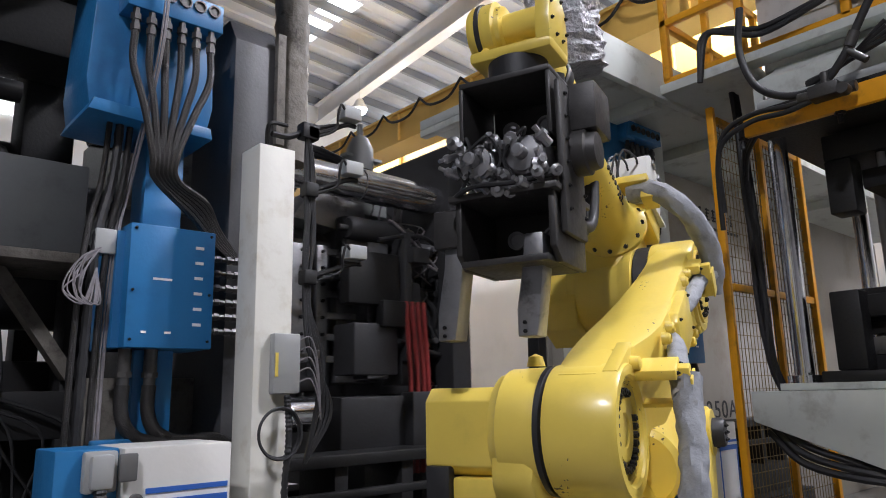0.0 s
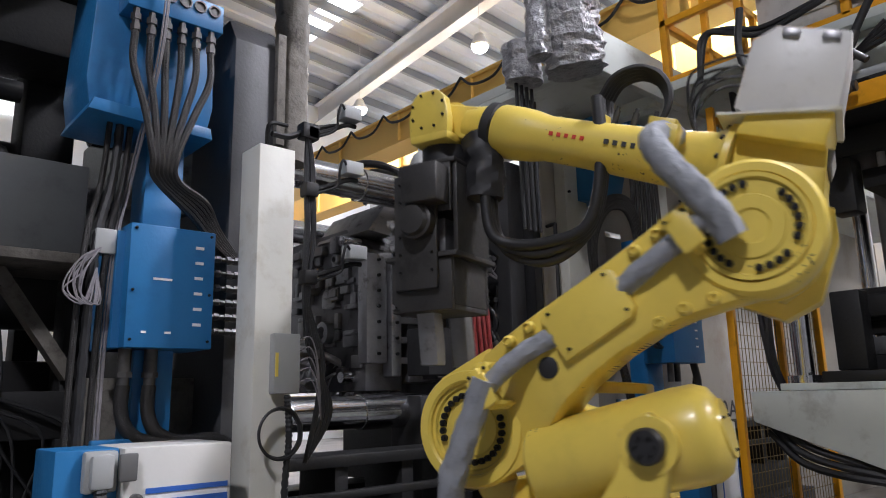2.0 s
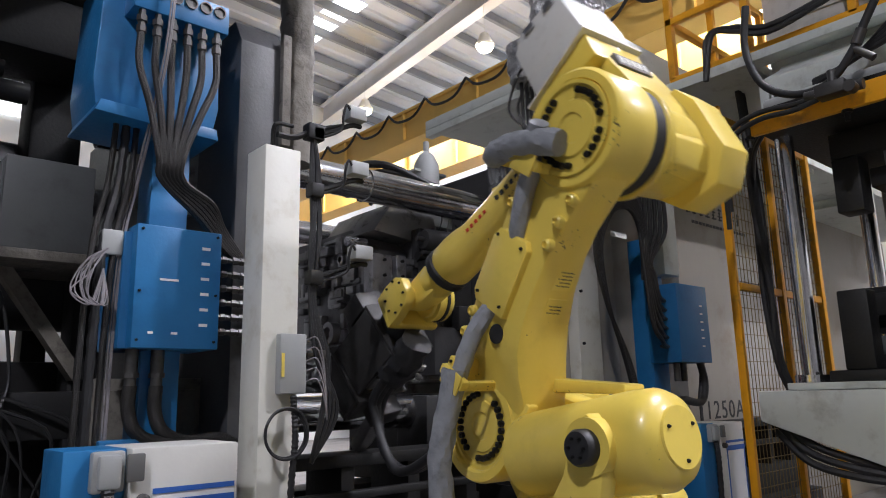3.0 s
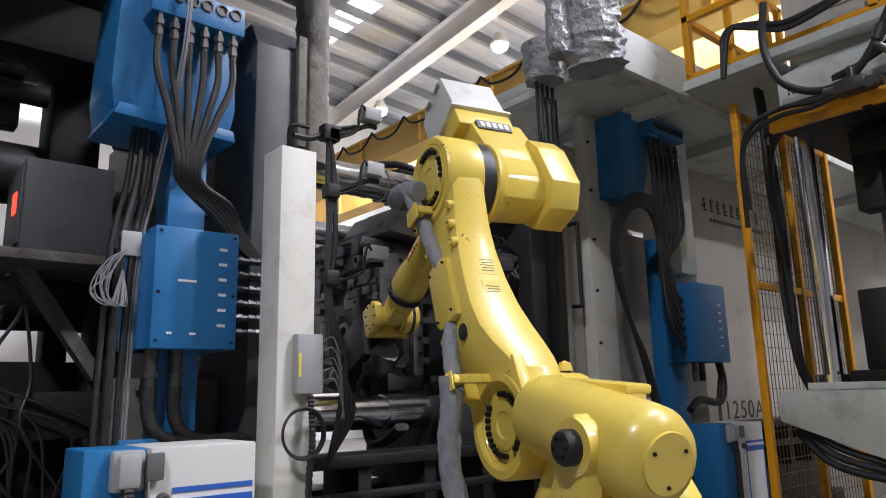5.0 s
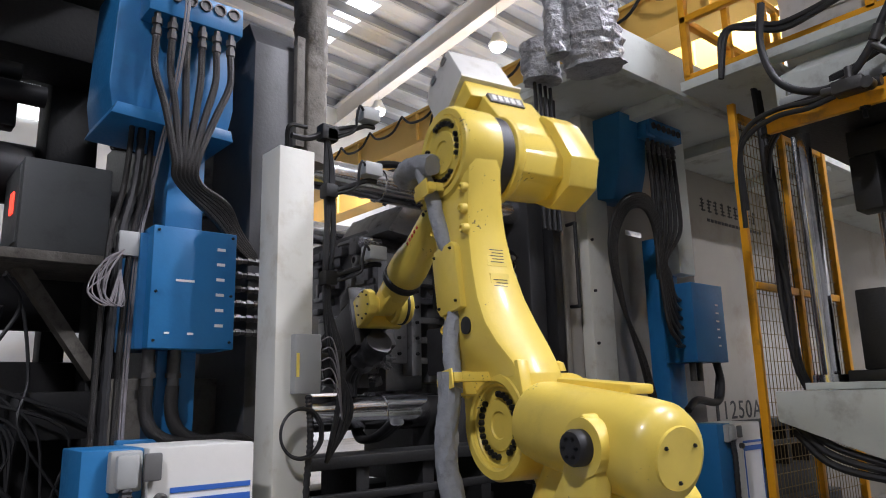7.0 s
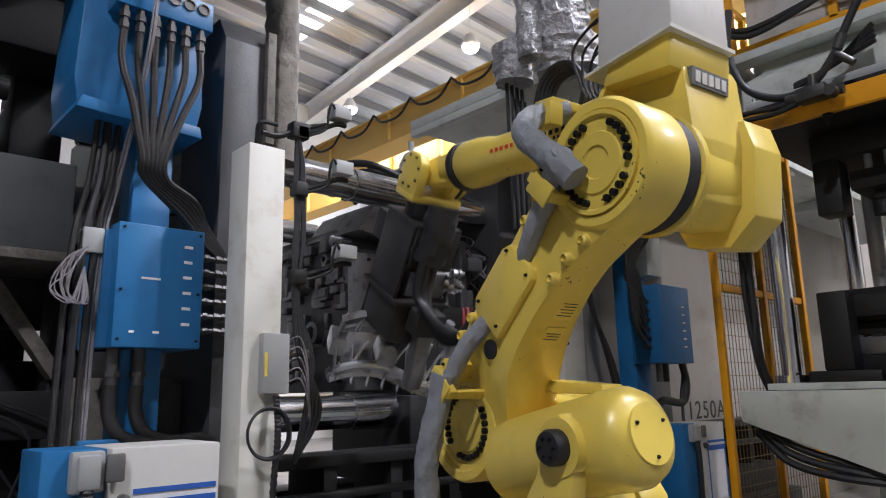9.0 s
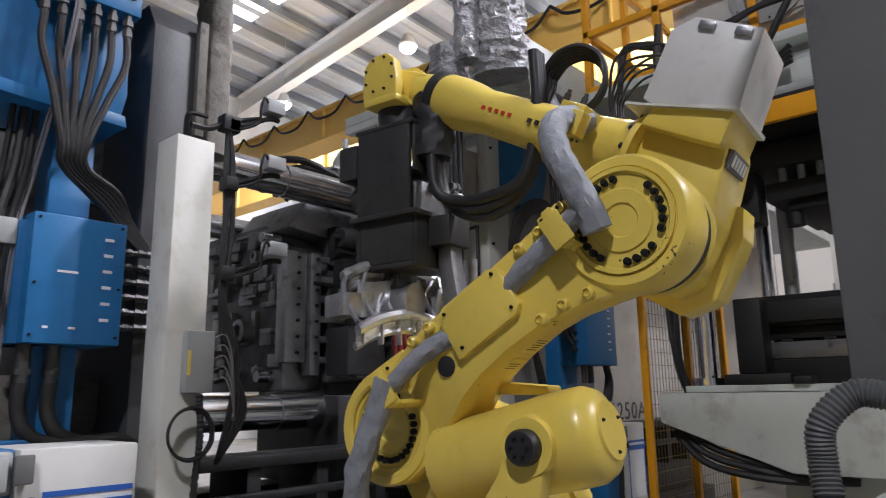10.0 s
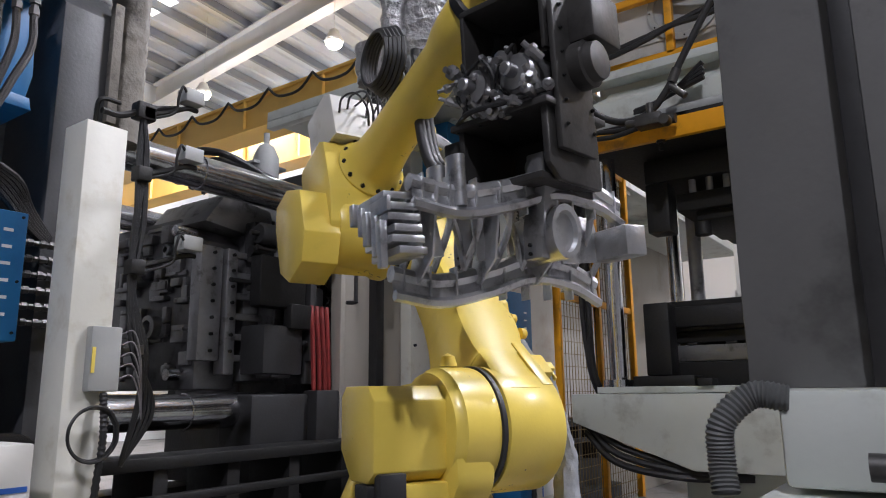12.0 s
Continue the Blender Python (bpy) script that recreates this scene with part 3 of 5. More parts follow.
def sensor_post():
    sp = thing("sensor_post", "cream square steel post with sensor arms and black cables", "post")
    bm = B()
    box(bm, 1.27, 1.43, 2.5, 2.66, 0, 2.31, .004)
    part("post", bm, CREAM, sp)
    bm = B()
    box(bm, 1.335, 1.45, 2.46, 2.5, 1.315, 1.545, .006)
    part("junction_box", bm, GREY, sp)
    bm = B()
    box(bm, 1.34, 1.352, 2.456, 2.459, 1.38, 1.47)
    part("warning_strip", bm, STICKER, sp)
    bm = B()
    tube(bm, [(1.4, 2.47, 1.31), (1.4, 2.45, 1.15), (1.39, 2.46, .9), (1.4, 2.46, .3)], .013, 8, 20, ribs=.14)
    part("conduit", bm, BLACK, sp)
    bm = B()
    c, r = Vector((1.36, 2.45, 1.17)), .085
    for q in range(2):
        tube(bm, [c + Vector((r * math.cos(a) * (1 + .06 * q), -.01 * q, r * math.sin(a) * (1.05 + .05 * q))) for a in [i * .63 + .3 for i in range(11)]], .006, 6, 4)
    part("cable_coil", bm, BLACK, sp, "coil of black cable")
    # arms with sensor heads
    heads = ((2.52, 1.66), (2.27, 1.67), (1.90, 1.69))
    bm = B()
    tube(bm, [(1.33, 2.56, 2.33), (1.31, 2.5, 2.4), (1.4, 2.52, 2.42)], .009, 7)
    tube(bm, [(1.32, 2.5, 2.36), (1.4, 2.5, 2.365), (1.5, 2.5, 2.42), (1.64, 2.5, 2.47)], .013, 8)
    box(bm, 1.45, 1.53, 2.47, 2.53, 2.37, 2.44, .008)
    part("top_arm", bm, DARK, sp)
    for z, x in heads:
        bm = B()
        box(bm, x - .03, x + .06, 2.43, 2.5, z - .03, z + .03, .006)
        part("sensor_head", bm, GREY, sp, "small grey sensor head")
        bm = B()
        tube(bm, [(1.5, 2.5, z - .12), (1.58, 2.49, z - .09), (x, 2.47, z - .05), (x + .05, 2.47, z - .045)], .011, 7)
        box(bm, 1.47, 1.53, 2.47, 2.53, z - .15, z - .09, .008)
        part("sensor_arm", bm, DARK, sp)
        bm = B()
        tube(bm, [(x - .02, 2.44, z), (x - .05, 2.43, z + .02), (x - .06, 2.44, z - .03), (x - .06, 2.46, z - .09), (1.51, 2.48, z - .14)], .006, 6)
        part("sensor_cable", bm, BLACK, sp)
    rnd = random.Random(8)
    for k in range(8):
        bm = B()
        o = rnd.uniform(-.018, .018)
        tube(bm, [(1.49 + o, 2.5 + o, 2.42), (1.51 + o + rnd.uniform(-.02, .02), 2.5, 2.2), (1.51 + o + rnd.uniform(-.02, .02), 2.5, 1.95), (1.5 + o, 2.5, 1.7), (1.54 + o + rnd.uniform(-.03, .03), 2.48, 1.45), (1.56 + rnd.uniform(-.03, .05), 2.48, 1.25), (1.5, 2.5, 1.05)], .009, 6, 6)
        part("cable", bm, BLACK, sp)
    for k in range(5):
        bm = B()
        tube(bm, [(1.45, 2.47, 1.36 + .04 * k), (1.49, 2.45, 1.37 + .04 * k), (1.53, 2.46, 1.3 + .03 * k), (1.56, 2.48, 1.2)], .003, 5)
        part("wire", bm, WIRE, sp)
    bm = B()
    box(bm, 1.45, 1.53, 2.48, 2.5, 1.455, 1.475, .003)
    box(bm, 1.51, 1.54, 2.46, 2.51, 1.45, 1.485, .004)
    part("stub_bracket", bm, FITTING, sp)
    return sp


sensor_post()


def pipe_stack():
    d = thing("lagged_pipe", "stained lagged pipe running up beside the platen", "pipe")
    bm = B()
    tube(bm, [(1.71, 3.05, 2.45), (1.71, 3.05, 2.9), (1.71, 3.05, 3.2), (1.7, 3.05, 4.2), (1.7, 3.05, 6)], .086, 28, 14, wob=.16)
    part("riser", bm, LAGGING, d)
    bm = B()
    tube(bm, [(1.7, 3.1, 3.42), (1.45, 3.1, 3.45), (1.1, 3.15, 3.6), (.4, 3.2, 3.65)], .075, 16, 8, wob=.1)
    part("branch", bm, LAGGING, d)
    bm = B()
    box(bm, 1.575, 1.62, 2.94, 2.975, 2.5, 3.08, .003)
    part("wood_strip", bm, LAGGING, d)


pipe_stack()


def left_cabinet():
    c = thing("electrical_enclosure", "grey electrical enclosure with a red indicator on a shelf", "enclosure")
    bm = B()
    box(bm, .52, .88, 3.4, 3.8, 1.95, 2.36, .008)
    part("body", bm, BOXGREY, c)
    bm = B()
    box(bm, .51, .52, 3.43, 3.77, 1.98, 2.33, .003)
    part("door", bm, BOXGREY, c)
    bm = B()
    box(bm, .502, .51, 3.5, 3.57, 2.12, 2.22, .004)
    part("indicator", bm, REDLIGHT, c, "red indicator light")
    bm = B()
    box(bm, .45, .92, 3.36, 3.9, 1.9, 1.945, .004)
    prism(bm, [(.55, 1.9), (.62, 1.9), (.9, 1.5), (.9, 1.4)], 'y', 3.6, 3.7)
    part("shelf", bm, LAGGING, c)
    rnd = random.Random(11)
    lc = thing("cable_bundle", "bundle of black cables hanging beside the injection end", "cables")
    for k in range(16):
        bm = B()
        x = .25 + rnd.uniform(-.2, .3)
        tube(bm, [(x, 3.4 + rnd.uniform(-.1, .2), 2.2 - rnd.uniform(.3, .7)), (x + rnd.uniform(-.1, .1), 3.4, 1.7), (x + rnd.uniform(-.2, .2), 3.4, 1.4), (x + rnd.uniform(.0, .4), 3.35, 1.2), (x + .3, 3.4, .9)], rnd.uniform(.006, .014), 6)
        part("cable", bm, BLACK, lc)


left_cabinet()


def safety_door():
    sd = thing("safety_door", "cream safety door frame with a black guide rail and handle", "safety door")
    bm = B()
    box(bm, 4.12, 4.38, 3.2, 3.3, 0, 3.38, .006)
    part("frame_post", bm, CREAM, sd)
    bm = B()
    box(bm, 3.93, 4.75, 3.31, 3.38, .3, 3.14, .004)
    box(bm, 3.9, 3.94, 3.26, 3.309, .3, 3.18, .003)
    leaf = tagged(link("sliding_door", bm, BEIGE), "beige sliding door leaf with a black pull handle", "door")
    bm = B()
    box(bm, 3.78, 3.86, 3.24, 3.34, .3, 3.12, .004)
    part("guide_rail", bm, BLACK, sd)
    bm = B()
    tube(bm, [(3.98, 3.28, 2.5), (3.98, 3.2, 2.5), (3.98, 3.2, 2.45), (3.98, 3.2, 1.95), (3.98, 3.2, 1.9), (3.98, 3.28, 1.9)], .014, 8)
    part("handle", bm, BLACK, leaf, "black pull handle")
    for k in range(8):
        piece("bolt", BOLT_M, sd, pose(4.16, 3.2, .5 + k * .38, 90, 0, 0))
    for k in range(3):
        bm = B()
        cyl(bm, (3.74 + .05 * k, 3.22, 2.9), (3.74 + .05 * k, 3.22, 3.5), .012, n=8)
        part("hanging_rod", bm, BLACK, sd)
    # sheet casing of the clamp end
    cs = thing("machine_casing", "beige sheet steel casing with dark lettering", "machine casing")
    bm = B()
    box(bm, 4.4, 5.55, 3.4, 3.46, 0, 3.4, .004)
    part("recess_panel", bm, BEIGE, cs)
    bm = B()
    box(bm, 5.4, 5.72, 3.3, 3.4, 0, 3.4, .006)
    part("grey_column", bm, MIDGREY, cs, "dark grey column")
    bm = B()
    box(bm, 5.72, 12, 3.5, 3.56, 0, 3.4, .006)
    part("side_panel", bm, BEIGE, cs)
    for txt, x, z, s in (("1250A", 6.33, 1.02, .24),):
        cu = bpy.data.curves.new("number", 'FONT')
        cu.body, cu.size, cu.extrude, cu.space_character = txt, s, .0015, 1.15
        tmp = bpy.data.objects.new("number", cu)
        me = bpy.data.meshes.new_from_object(tmp)
        bpy.data.objects.remove(tmp)
        me.materials.append(INK)
        ob = new("lettering", me)
        ob.parent, ob.matrix_basis = cs, pose(x, 3.496, z, 90, 0, 0) @ Matrix.Diagonal((1.05, 1, 1, 1))
        tagged(ob, "black model number lettering")
    rnd = random.Random(2)
    for k in range(9):
        x = 6.28 + k * .13
        bm = B()
        for q in range(4):
            box(bm, x + rnd.uniform(0, .03), x + rnd.uniform(.06, .1), 3.494, 3.498, 3.02 + q * .035, 3.035 + q * .035)
        box(bm, x + .04, x + .055, 3.494, 3.498, 3.015, 3.15)
        part("sign_bar", bm, INK, cs, "dark character")
    bm = B()
    box(bm, 6.22, 6.27, 3.494, 3.498, 1.01, 1.2)
    part("sign_bar", bm, INK, cs, "dark character")
    for k in range(16):
        bm = B()
        box(bm, 6.4 + k * .07, 6.45 + k * .07, 3.494, 3.498, 2.92, 2.95)
        part("sign_bar", bm, INK, cs, "small dark character")
    # top canopy
    cn = thing("machine_canopy", "pale steel canopy beam over the machine", "canopy")
    blocks("deck", PALE, cn, ((3.55, 12, 2.56, 4.2, 3.42, 3.5),), .006)
    blocks("deck_edge", PALE, cn, ((3.55, 12, 2.5, 2.556, 3.36, 3.66), (3.55, 3.62, 2.56, 4.2, 3.36, 3.418)), .004)
    blocks("deck_rib", PALE, cn, [(x, x + .1, 2.56, 4.2, 3.32, 3.418) for x in (4.4, 5.6, 7, 8.6)], .004)
    bm = B()
    box(bm, 5.0, 5.22, 3.0, 3.2, 2.2, 3.42, .006)
    part("prop", bm, PALE, cn)
    # foil ducts
    for pts, r in (([(3.29, 2.42, 3.2), (3.27, 2.42, 3.35), (3.25, 2.42, 3.6), (3.25, 2.42, 4.3), (3.25, 2.42, 11.2)], .18), ([(3.06, 2.5, 3.25), (3.05, 2.5, 3.4), (3.06, 2.5, 3.7), (3.05, 2.5, 4.3), (3.05, 2.5, 11.2)], .075)):
        fd = thing("foil_duct", "crumpled silver foil wrapped duct", "duct")
        bm = B()
        tube(bm, pts, r, 28, 14, wob=.22)
        part("wrap", bm, FOIL, fd)
    fd = thing("foil_bundle", "short grey foil wrapped bundle with rods below", "duct")
    bm = B()
    tube(bm, [(3.3, 2.85, 3.28), (3.3, 2.85, 3.4), (3.29, 2.85, 3.55)], .12, 24, 10, wob=.25)
    part("wrap", bm, FOIL, fd)
    for k in range(4):
        bm = B()
        cyl(bm, (3.26 + .05 * k, 2.86, 2.3), (3.26 + .05 * k, 2.88, 3.3), .012, n=8)
        part("rod", bm, BLACK, fd)
    return leaf


DOOR_LEAF = safety_door()


def water_station_right():
    ws = thing("cooling_manifold", "blue cooling water distributor with hoses beside the casing", "manifold")
    bm = B()
    prism(bm, [(2.95, 3.36), (3.4, 3.36), (3.4, 2.76), (3.05, 2.7), (2.98, 2.95)], 'x', 4.27, 4.6, .006)
    part("upper_box", bm, BLUE, ws)
    bm = B()
    box(bm, 4.5, 4.62, 2.88, 2.99, 3.2, 3.33, .006)
    box(bm, 4.52, 4.96, 2.86, 2.98, 3.22, 3.34, .006)
    part("header_block", bm, BLUE, ws)
    bm = B()
    box(bm, 4.92, 5.14, 3.12, 3.28, 0, 2.5, .006)
    part("post", bm, BLUE, ws)
    bm = B()
    box(bm, 4.88, 5.33, 2.85, 3.12, 1.5, 2.1, .006)
    part("lower_box", bm, BLUE, ws)
    for k in range(6):
        x = 4.57 + .068 * k
        bm = B()
        lathe(bm, [(0, .027), (.008, .027), (.008, .02), (.001, .019)], (x, 2.86, 3.285), (0, -1, 0), 16)
        part("port", bm, FITTING, ws)
        fitting(ws, (x, 2.92, 3.2), (0, 0, -1), 1.3)
        bm = B()
        z = 1.62 + .07 * k
        tube(bm, [(x, 2.92, 3.08), (x, 2.91, 2.8), (x - .03, 2.9, 2.5), (4.52 + .02 * k, 2.88, 2.25), (4.55 + .014 * k, 2.86, z + .16), (4.66, 2.87, z + .04), (4.8, 2.93, z)], .017, 8, 6)
        part("braided_hose", bm, HOSE, ws, "braided grey hose")
        fitting(ws, (4.88, 2.95, z), (-1, 0, 0), 1.1)
        bm = B()
        tube(bm, [(4.56 + .02 * k, 2.92, 2.1), (4.54 + .018 * k, 2.9, 2.42), (4.4 + .01 * k, 2.88, 2.6 + .02 * k), (4.18 - .012 * k, 2.88, 2.56 + .012 * k), (4.04 - .014 * k, 2.9, 2.3), (4.12 - .004 * k, 2.93, 1.9), (4.32 + .01 * k, 2.96, 1.5), (4.5 + .012 * k, 3.0, 1.1)], .015, 8, 6)
        part("looped_hose", bm, HOSE, ws, "looped grey hose")
    for k in range(5):
        bm = B()
        tube(bm, [(4.35 + .07 * k, 3.0, 3.34), (4.37 + .07 * k, 2.98, 3.41), (4.43 + .07 * k, 2.95, 3.41), (4.46 + .07 * k, 2.92, 3.33)], .012, 7)
        part("white_hose", bm, LABEL, ws)
    for x in (5.0, 5.1):
        bm = B()
        cyl(bm, (x, 2.97, 1.5), (x, 2.97, 1.36), .025, n=12)
        part("coupling", bm, FITTING, ws)
    bm = B()
    tube(bm, [(5.3, 2.95, 1.55), (5.36, 2.95, 1.35), (5.28, 2.95, 1.2), (5.0, 2.95, 1.22), (4.85, 2.95, 1.15)], .03, 10)
    tube(bm, [(5.34, 2.98, 1.98), (5.4, 2.98, 1.9), (5.4, 2.98, 1.5), (5.3, 2.97, 1.2)], .02, 10)
    part("black_hose", bm, BLACK, ws)
    bm = B()
    box(bm, 5.335, 5.4, 2.9, 3.0, 1.92, 2.02, .006)
    part("junction_box", bm, GREY, ws)
    for k in range(6):
        bm = B()
        box(bm, 5.2, 5.24, 2.8475, 2.8495, 1.62 + k * .063, 1.632 + k * .063)
        part("print", bm, LABEL, ws, "small white printing")


water_station_right()
control_cabinet(pose(5.05, 2.7, 1.05), "control_box")


# ---- trimming press and guard ----
def press():
    fg = thing("guard_fence", "orange yellow steel guard fence with wire mesh", "fence")
    for x0, x1 in ((4.57, 4.61), (5.28, 5.33), (6.0, 6.06)):
        bm = B()
        box(bm, x0, x1, 2.22, 2.27, .0, 3.25, .003)
        part("fence_post", bm, ORANGE, fg)
    for z in (.2, 1.95, 3.15):
        bm = B()
        box(bm, 4.66, 6.0, 2.23, 2.27, z, z + .05, .003)
        part("fence_rail", bm, ORANGE, fg)
    bm = B()
    for k in range(26):
        x = 4.7 + k * .05
        box(bm, x, x + .004, 2.245, 2.249, .25, 3.15)
    for k in range(32):
        z = .3 + k * .09
        box(bm, 4.66, 6.0, 2.25, 2.255, z, z + .005)
    tagged(part("wire_mesh", bm, MESHWIRE, fg), kind="stuff")
    cb = thing("cable_loom", "loom of black hoses hanging along the fence post", "cables")
    rnd = random.Random(4)
    for k in range(9):
        bm = B()
        o = rnd.uniform(-.04, .05)
        tube(bm, [(4.68 + o, 2.12, 3.6), (4.7 + o, 2.1, 3.1), (4.74 + o + rnd.uniform(-.04, .04), 2.1, 2.5), (4.78 + o, 2.1 + rnd.uniform(-.03, .03), 1.9), (4.8 + o, 2.1, 1.5), (4.86 + o, 2.08, 1.32), (4.9, 2.0, 1.1)], rnd.uniform(.012, .02), 7, 6)
        part("hose", bm, BLACK, cb)
    for k in range(4):
        bm = B()
        tube(bm, [(4.72, 2.1, 2.7 + .04 * k), (4.5, 1.95, 2.86 + .03 * k), (4.2, 1.6, 2.95 + .02 * k), (4.0, 1.2, 3.0), (3.95, .95, 3.05 + .03 * k)], .016, 8, 6)
        part("sagging_hose", bm, BLACK, cb)
    pr = thing("trimming_press", "trimming press with chrome columns and a pale green table", "press")
    bm = B()
    prism(bm, [(1.84, 1.28), (1.84, 1.12), (1.16, .88), (-1.2, .88), (-1.2, 1.28)], 'x', 3.9, 5.6, .008)
    part("table", bm, PALE, pr, "pale green grey press table")
    bm = B()
    box(bm, 4.0, 5.5, -1.1, 1.72, 1.283, 1.32, .004)
    part("bed_plate", bm, PALE, pr)
    bm = B()
    box(bm, 4.2, 5.5, -1.0, 1.3, 0, .88, .01)
    part("pedestal", bm, PALE, pr)
    for x, y in ((4.1, 1.62), (5.35, 1.62), (4.1, -.9), (5.35, -.9)):
        bm = B()
        cyl(bm, (x, y, 1.28), (x, y, 3.0), .05, n=28)
        cyl(bm, (x, y, 1.3), (x, y, 1.36), .09, n=20)
        part("column", bm, CHROME, pr, "chrome guide column")
    bm = B()
    box(bm, 3.86, 3.9, -1.2, 1.7, 2.7, 2.82, .006)
    part("crosshead_frame", bm, ORANGE, pr, "yellow crosshead frame")
    bm = B()
    box(bm, 3.905, 5.6, -1.2, 1.68, 2.72, 2.86, .008)
    part("crosshead", bm, DARK, pr)
    bm = B()
    prism(bm, [(4.08, 2.88), (5.5, 2.88), (5.5, 3.32), (4.46, 3.32), (4.4, 3.27), (4.08, 3.1)], 'y', -1.1, 1.72, .012)
    part("crown", bm, PALE, pr)
    bm = B()
    cyl(bm, (4.02, 1.66, 2.9), (4.02, -1.2, 2.9), .045)
    part("crown_pipe", bm, GREY, pr)
    for y in (1.72, 1.2, .75, .3):
        bm = B()
        cyl(bm, (3.88, y, 2.64), (3.88, y, 2.71), .014, n=8)
        cyl(bm, (3.88, y, 2.685), (3.88, y, 2.7), .028, n=6)
        part("stud", bm, BOLT, pr)
    # valve with two hoses on the crosshead
    bm = B()
    box(bm, 3.74, 3.84, 1.15, 1.3, 2.76, 2.83, .008)
    cyl(bm, (3.79, 1.36, 2.8), (3.79, 1.08, 2.78), .028, n=14)
    cyl(bm, (3.79, 1.22, 2.8), (3.79, 1.22, 2.9), .022, n=12)
    cyl(bm, (3.76, 1.12, 2.76), (3.7, 1.12, 2.76), .03, n=12)
    part("hydraulic_valve", bm, FITTING, pr, "oily valve with steel couplings")
    for p, r in (([(3.8, 1.62, 3.45), (3.8, 1.65, 3.2), (3.8, 1.58, 2.96), (3.8, 1.42, 2.84), (3.8, 1.25, 2.84), (3.8, 1.12, 2.96), (3.8, 1.02, 3.13), (3.8, .84, 3.42)], .021),
                 ([(3.79, 1.24, 2.8), (3.79, 1.4, 2.78), (3.8, 1.6, 2.8), (3.82, 1.78, 2.76), (3.85, 1.86, 2.62), (3.9, 1.88, 2.3)], .015),
                 ([(3.79, 1.3, 2.77), (3.79, 1.44, 2.75), (3.8, 1.62, 2.76), (3.82, 1.8, 2.7), (3.85, 1.87, 2.56), (3.9, 1.9, 2.2)], .015)):
        bm = B()
        tube(bm, p, r, 10, 6)
        part("pressure_hose", bm, BLACK, pr)
    bm = B()
    cyl(bm, (3.8, 1.09, 3.0), (3.8, 1.055, 3.07), .028, n=12)
    cyl(bm, (3.8, 1.1, 2.98), (3.8, 1.02, 2.9), .02, n=12)
    part("hose_coupling", bm, FITTING, pr)
    blocks("upper_die", DARK, pr, ((4.2, 5.3, -.9, 1.42, 2.55, 2.70), (4.25, 5.3, -.9, 1.25, 2.36, 2.47), (4.3, 5.2, -.9, 1.15, 2.3, 2.358), (4.2, 4.36, 1.28, 1.42, 2.24, 2.548)))
    for y, z in ((1.13, 2.22), (.8, 2.25), (.45, 2.23)):
        bm = B()
        cyl(bm, (4.36, y, z), (4.36, y, 2.3), .05)
        part("die_guide", bm, DARK, pr)
    for k in range(10):
        bm = B()
        cyl(bm, (4.27, 1.15 - k * .1, 2.47), (4.27, 1.15 - k * .1, 2.55), .022, n=10)
        part("spring_post", bm, STEEL, pr)
    blocks("lower_die", DARK, pr, ((4.25, 5.2, -.9, 1.4, 1.32, 1.458), (4.3, 5.2, -.9, 1.34, 1.57, 1.638), (4.28, 5.2, -.9, 1.38, 1.64, 1.82), (4.1, 4.24, 1.3, 1.45, 1.38, 1.8), (4.0, 4.2, 1.15, 1.5, 1.32, 1.378), (4.22, 4.28, .9, 1.36, 1.66, 1.78)))
    blocks("die_spacer", DARK, pr, [(4.28, 4.4, 1.2 - k * .22, 1.26 - k * .22, 1.556, 1.57) for k in range(8)], .003)
    bm = B()
    box(bm, 4.27, 5.2, -.9, 1.38, 1.46, 1.555, .008)
    part("die_plate", bm, STEEL, pr)
    for y in (1.05, .7, .2):
        bm = B()
        box(bm, 3.97, 4.1, y, y + .08, 1.32, 1.36, .006)
        part("clamp", bm, DARK, pr)
    bm = B()
    cyl(bm, (4.75, 1.3, 1.8), (4.75, 1.3, 2.5), .045)
    cyl(bm, (4.75, 1.3, 1.78), (4.75, 1.3, 1.86), .07)
    part("guide_pillar", bm, STEEL, pr)
    for k in range(3):
        bm = B()
        tube(bm, [(4.0, 1.8, 1.16 - .05 * k), (3.95, 1.6, 1.0 - .05 * k), (3.95, 1.25, .9 - .03 * k), (4.05, .9, .84)], .02, 7)
        part("table_hose", bm, BLACK, pr)
    # platform above
    pf = thing("platform_rail", "yellow painted steel platform railing", "railing")
    for pts in ([(4.35, 2.42), (4.35, 1.87), (4.35, 1.24), (4.35, .6), (4.35, -.5)],):
        for x, y in pts:
            bm = B()
            box(bm, x, x + .05, y - .025, y + .025, 3.45, 4.55, .003)
            part("rail_post", bm, ORANGE, pf)
    for z in (3.42, 3.87, 4.5):
        bm = B()
        box(bm, 4.35, 4.4, -1.5, 2.44, z, z + .05, .003)
        part("rail_bar", bm, ORANGE, pf)
    for z in (3.42, 3.87, 4.5):
        bm = B()
        box(bm, 4.4, 6.0, 2.4, 2.45, z, z + .05, .003)
        part("rail_bar", bm, ORANGE, pf)
    for x in (5.0, 5.9):
        bm = B()
        box(bm, x, x + .05, 2.4, 2.45, 3.45, 4.55, .003)
        part("rail_post", bm, ORANGE, pf)
    bm = B()
    box(bm, 4.3, 6.0, 1.86, 2.45, 3.34, 3.41, .004)
    box(bm, 4.3, 4.44, -1.5, 1.855, 3.35, 3.41, .004)
    part("platform_deck", bm, PALE, pf)
    tk = thing("oil_tank", "white steel tank with a bolted round cover", "tank")
    bm = B()
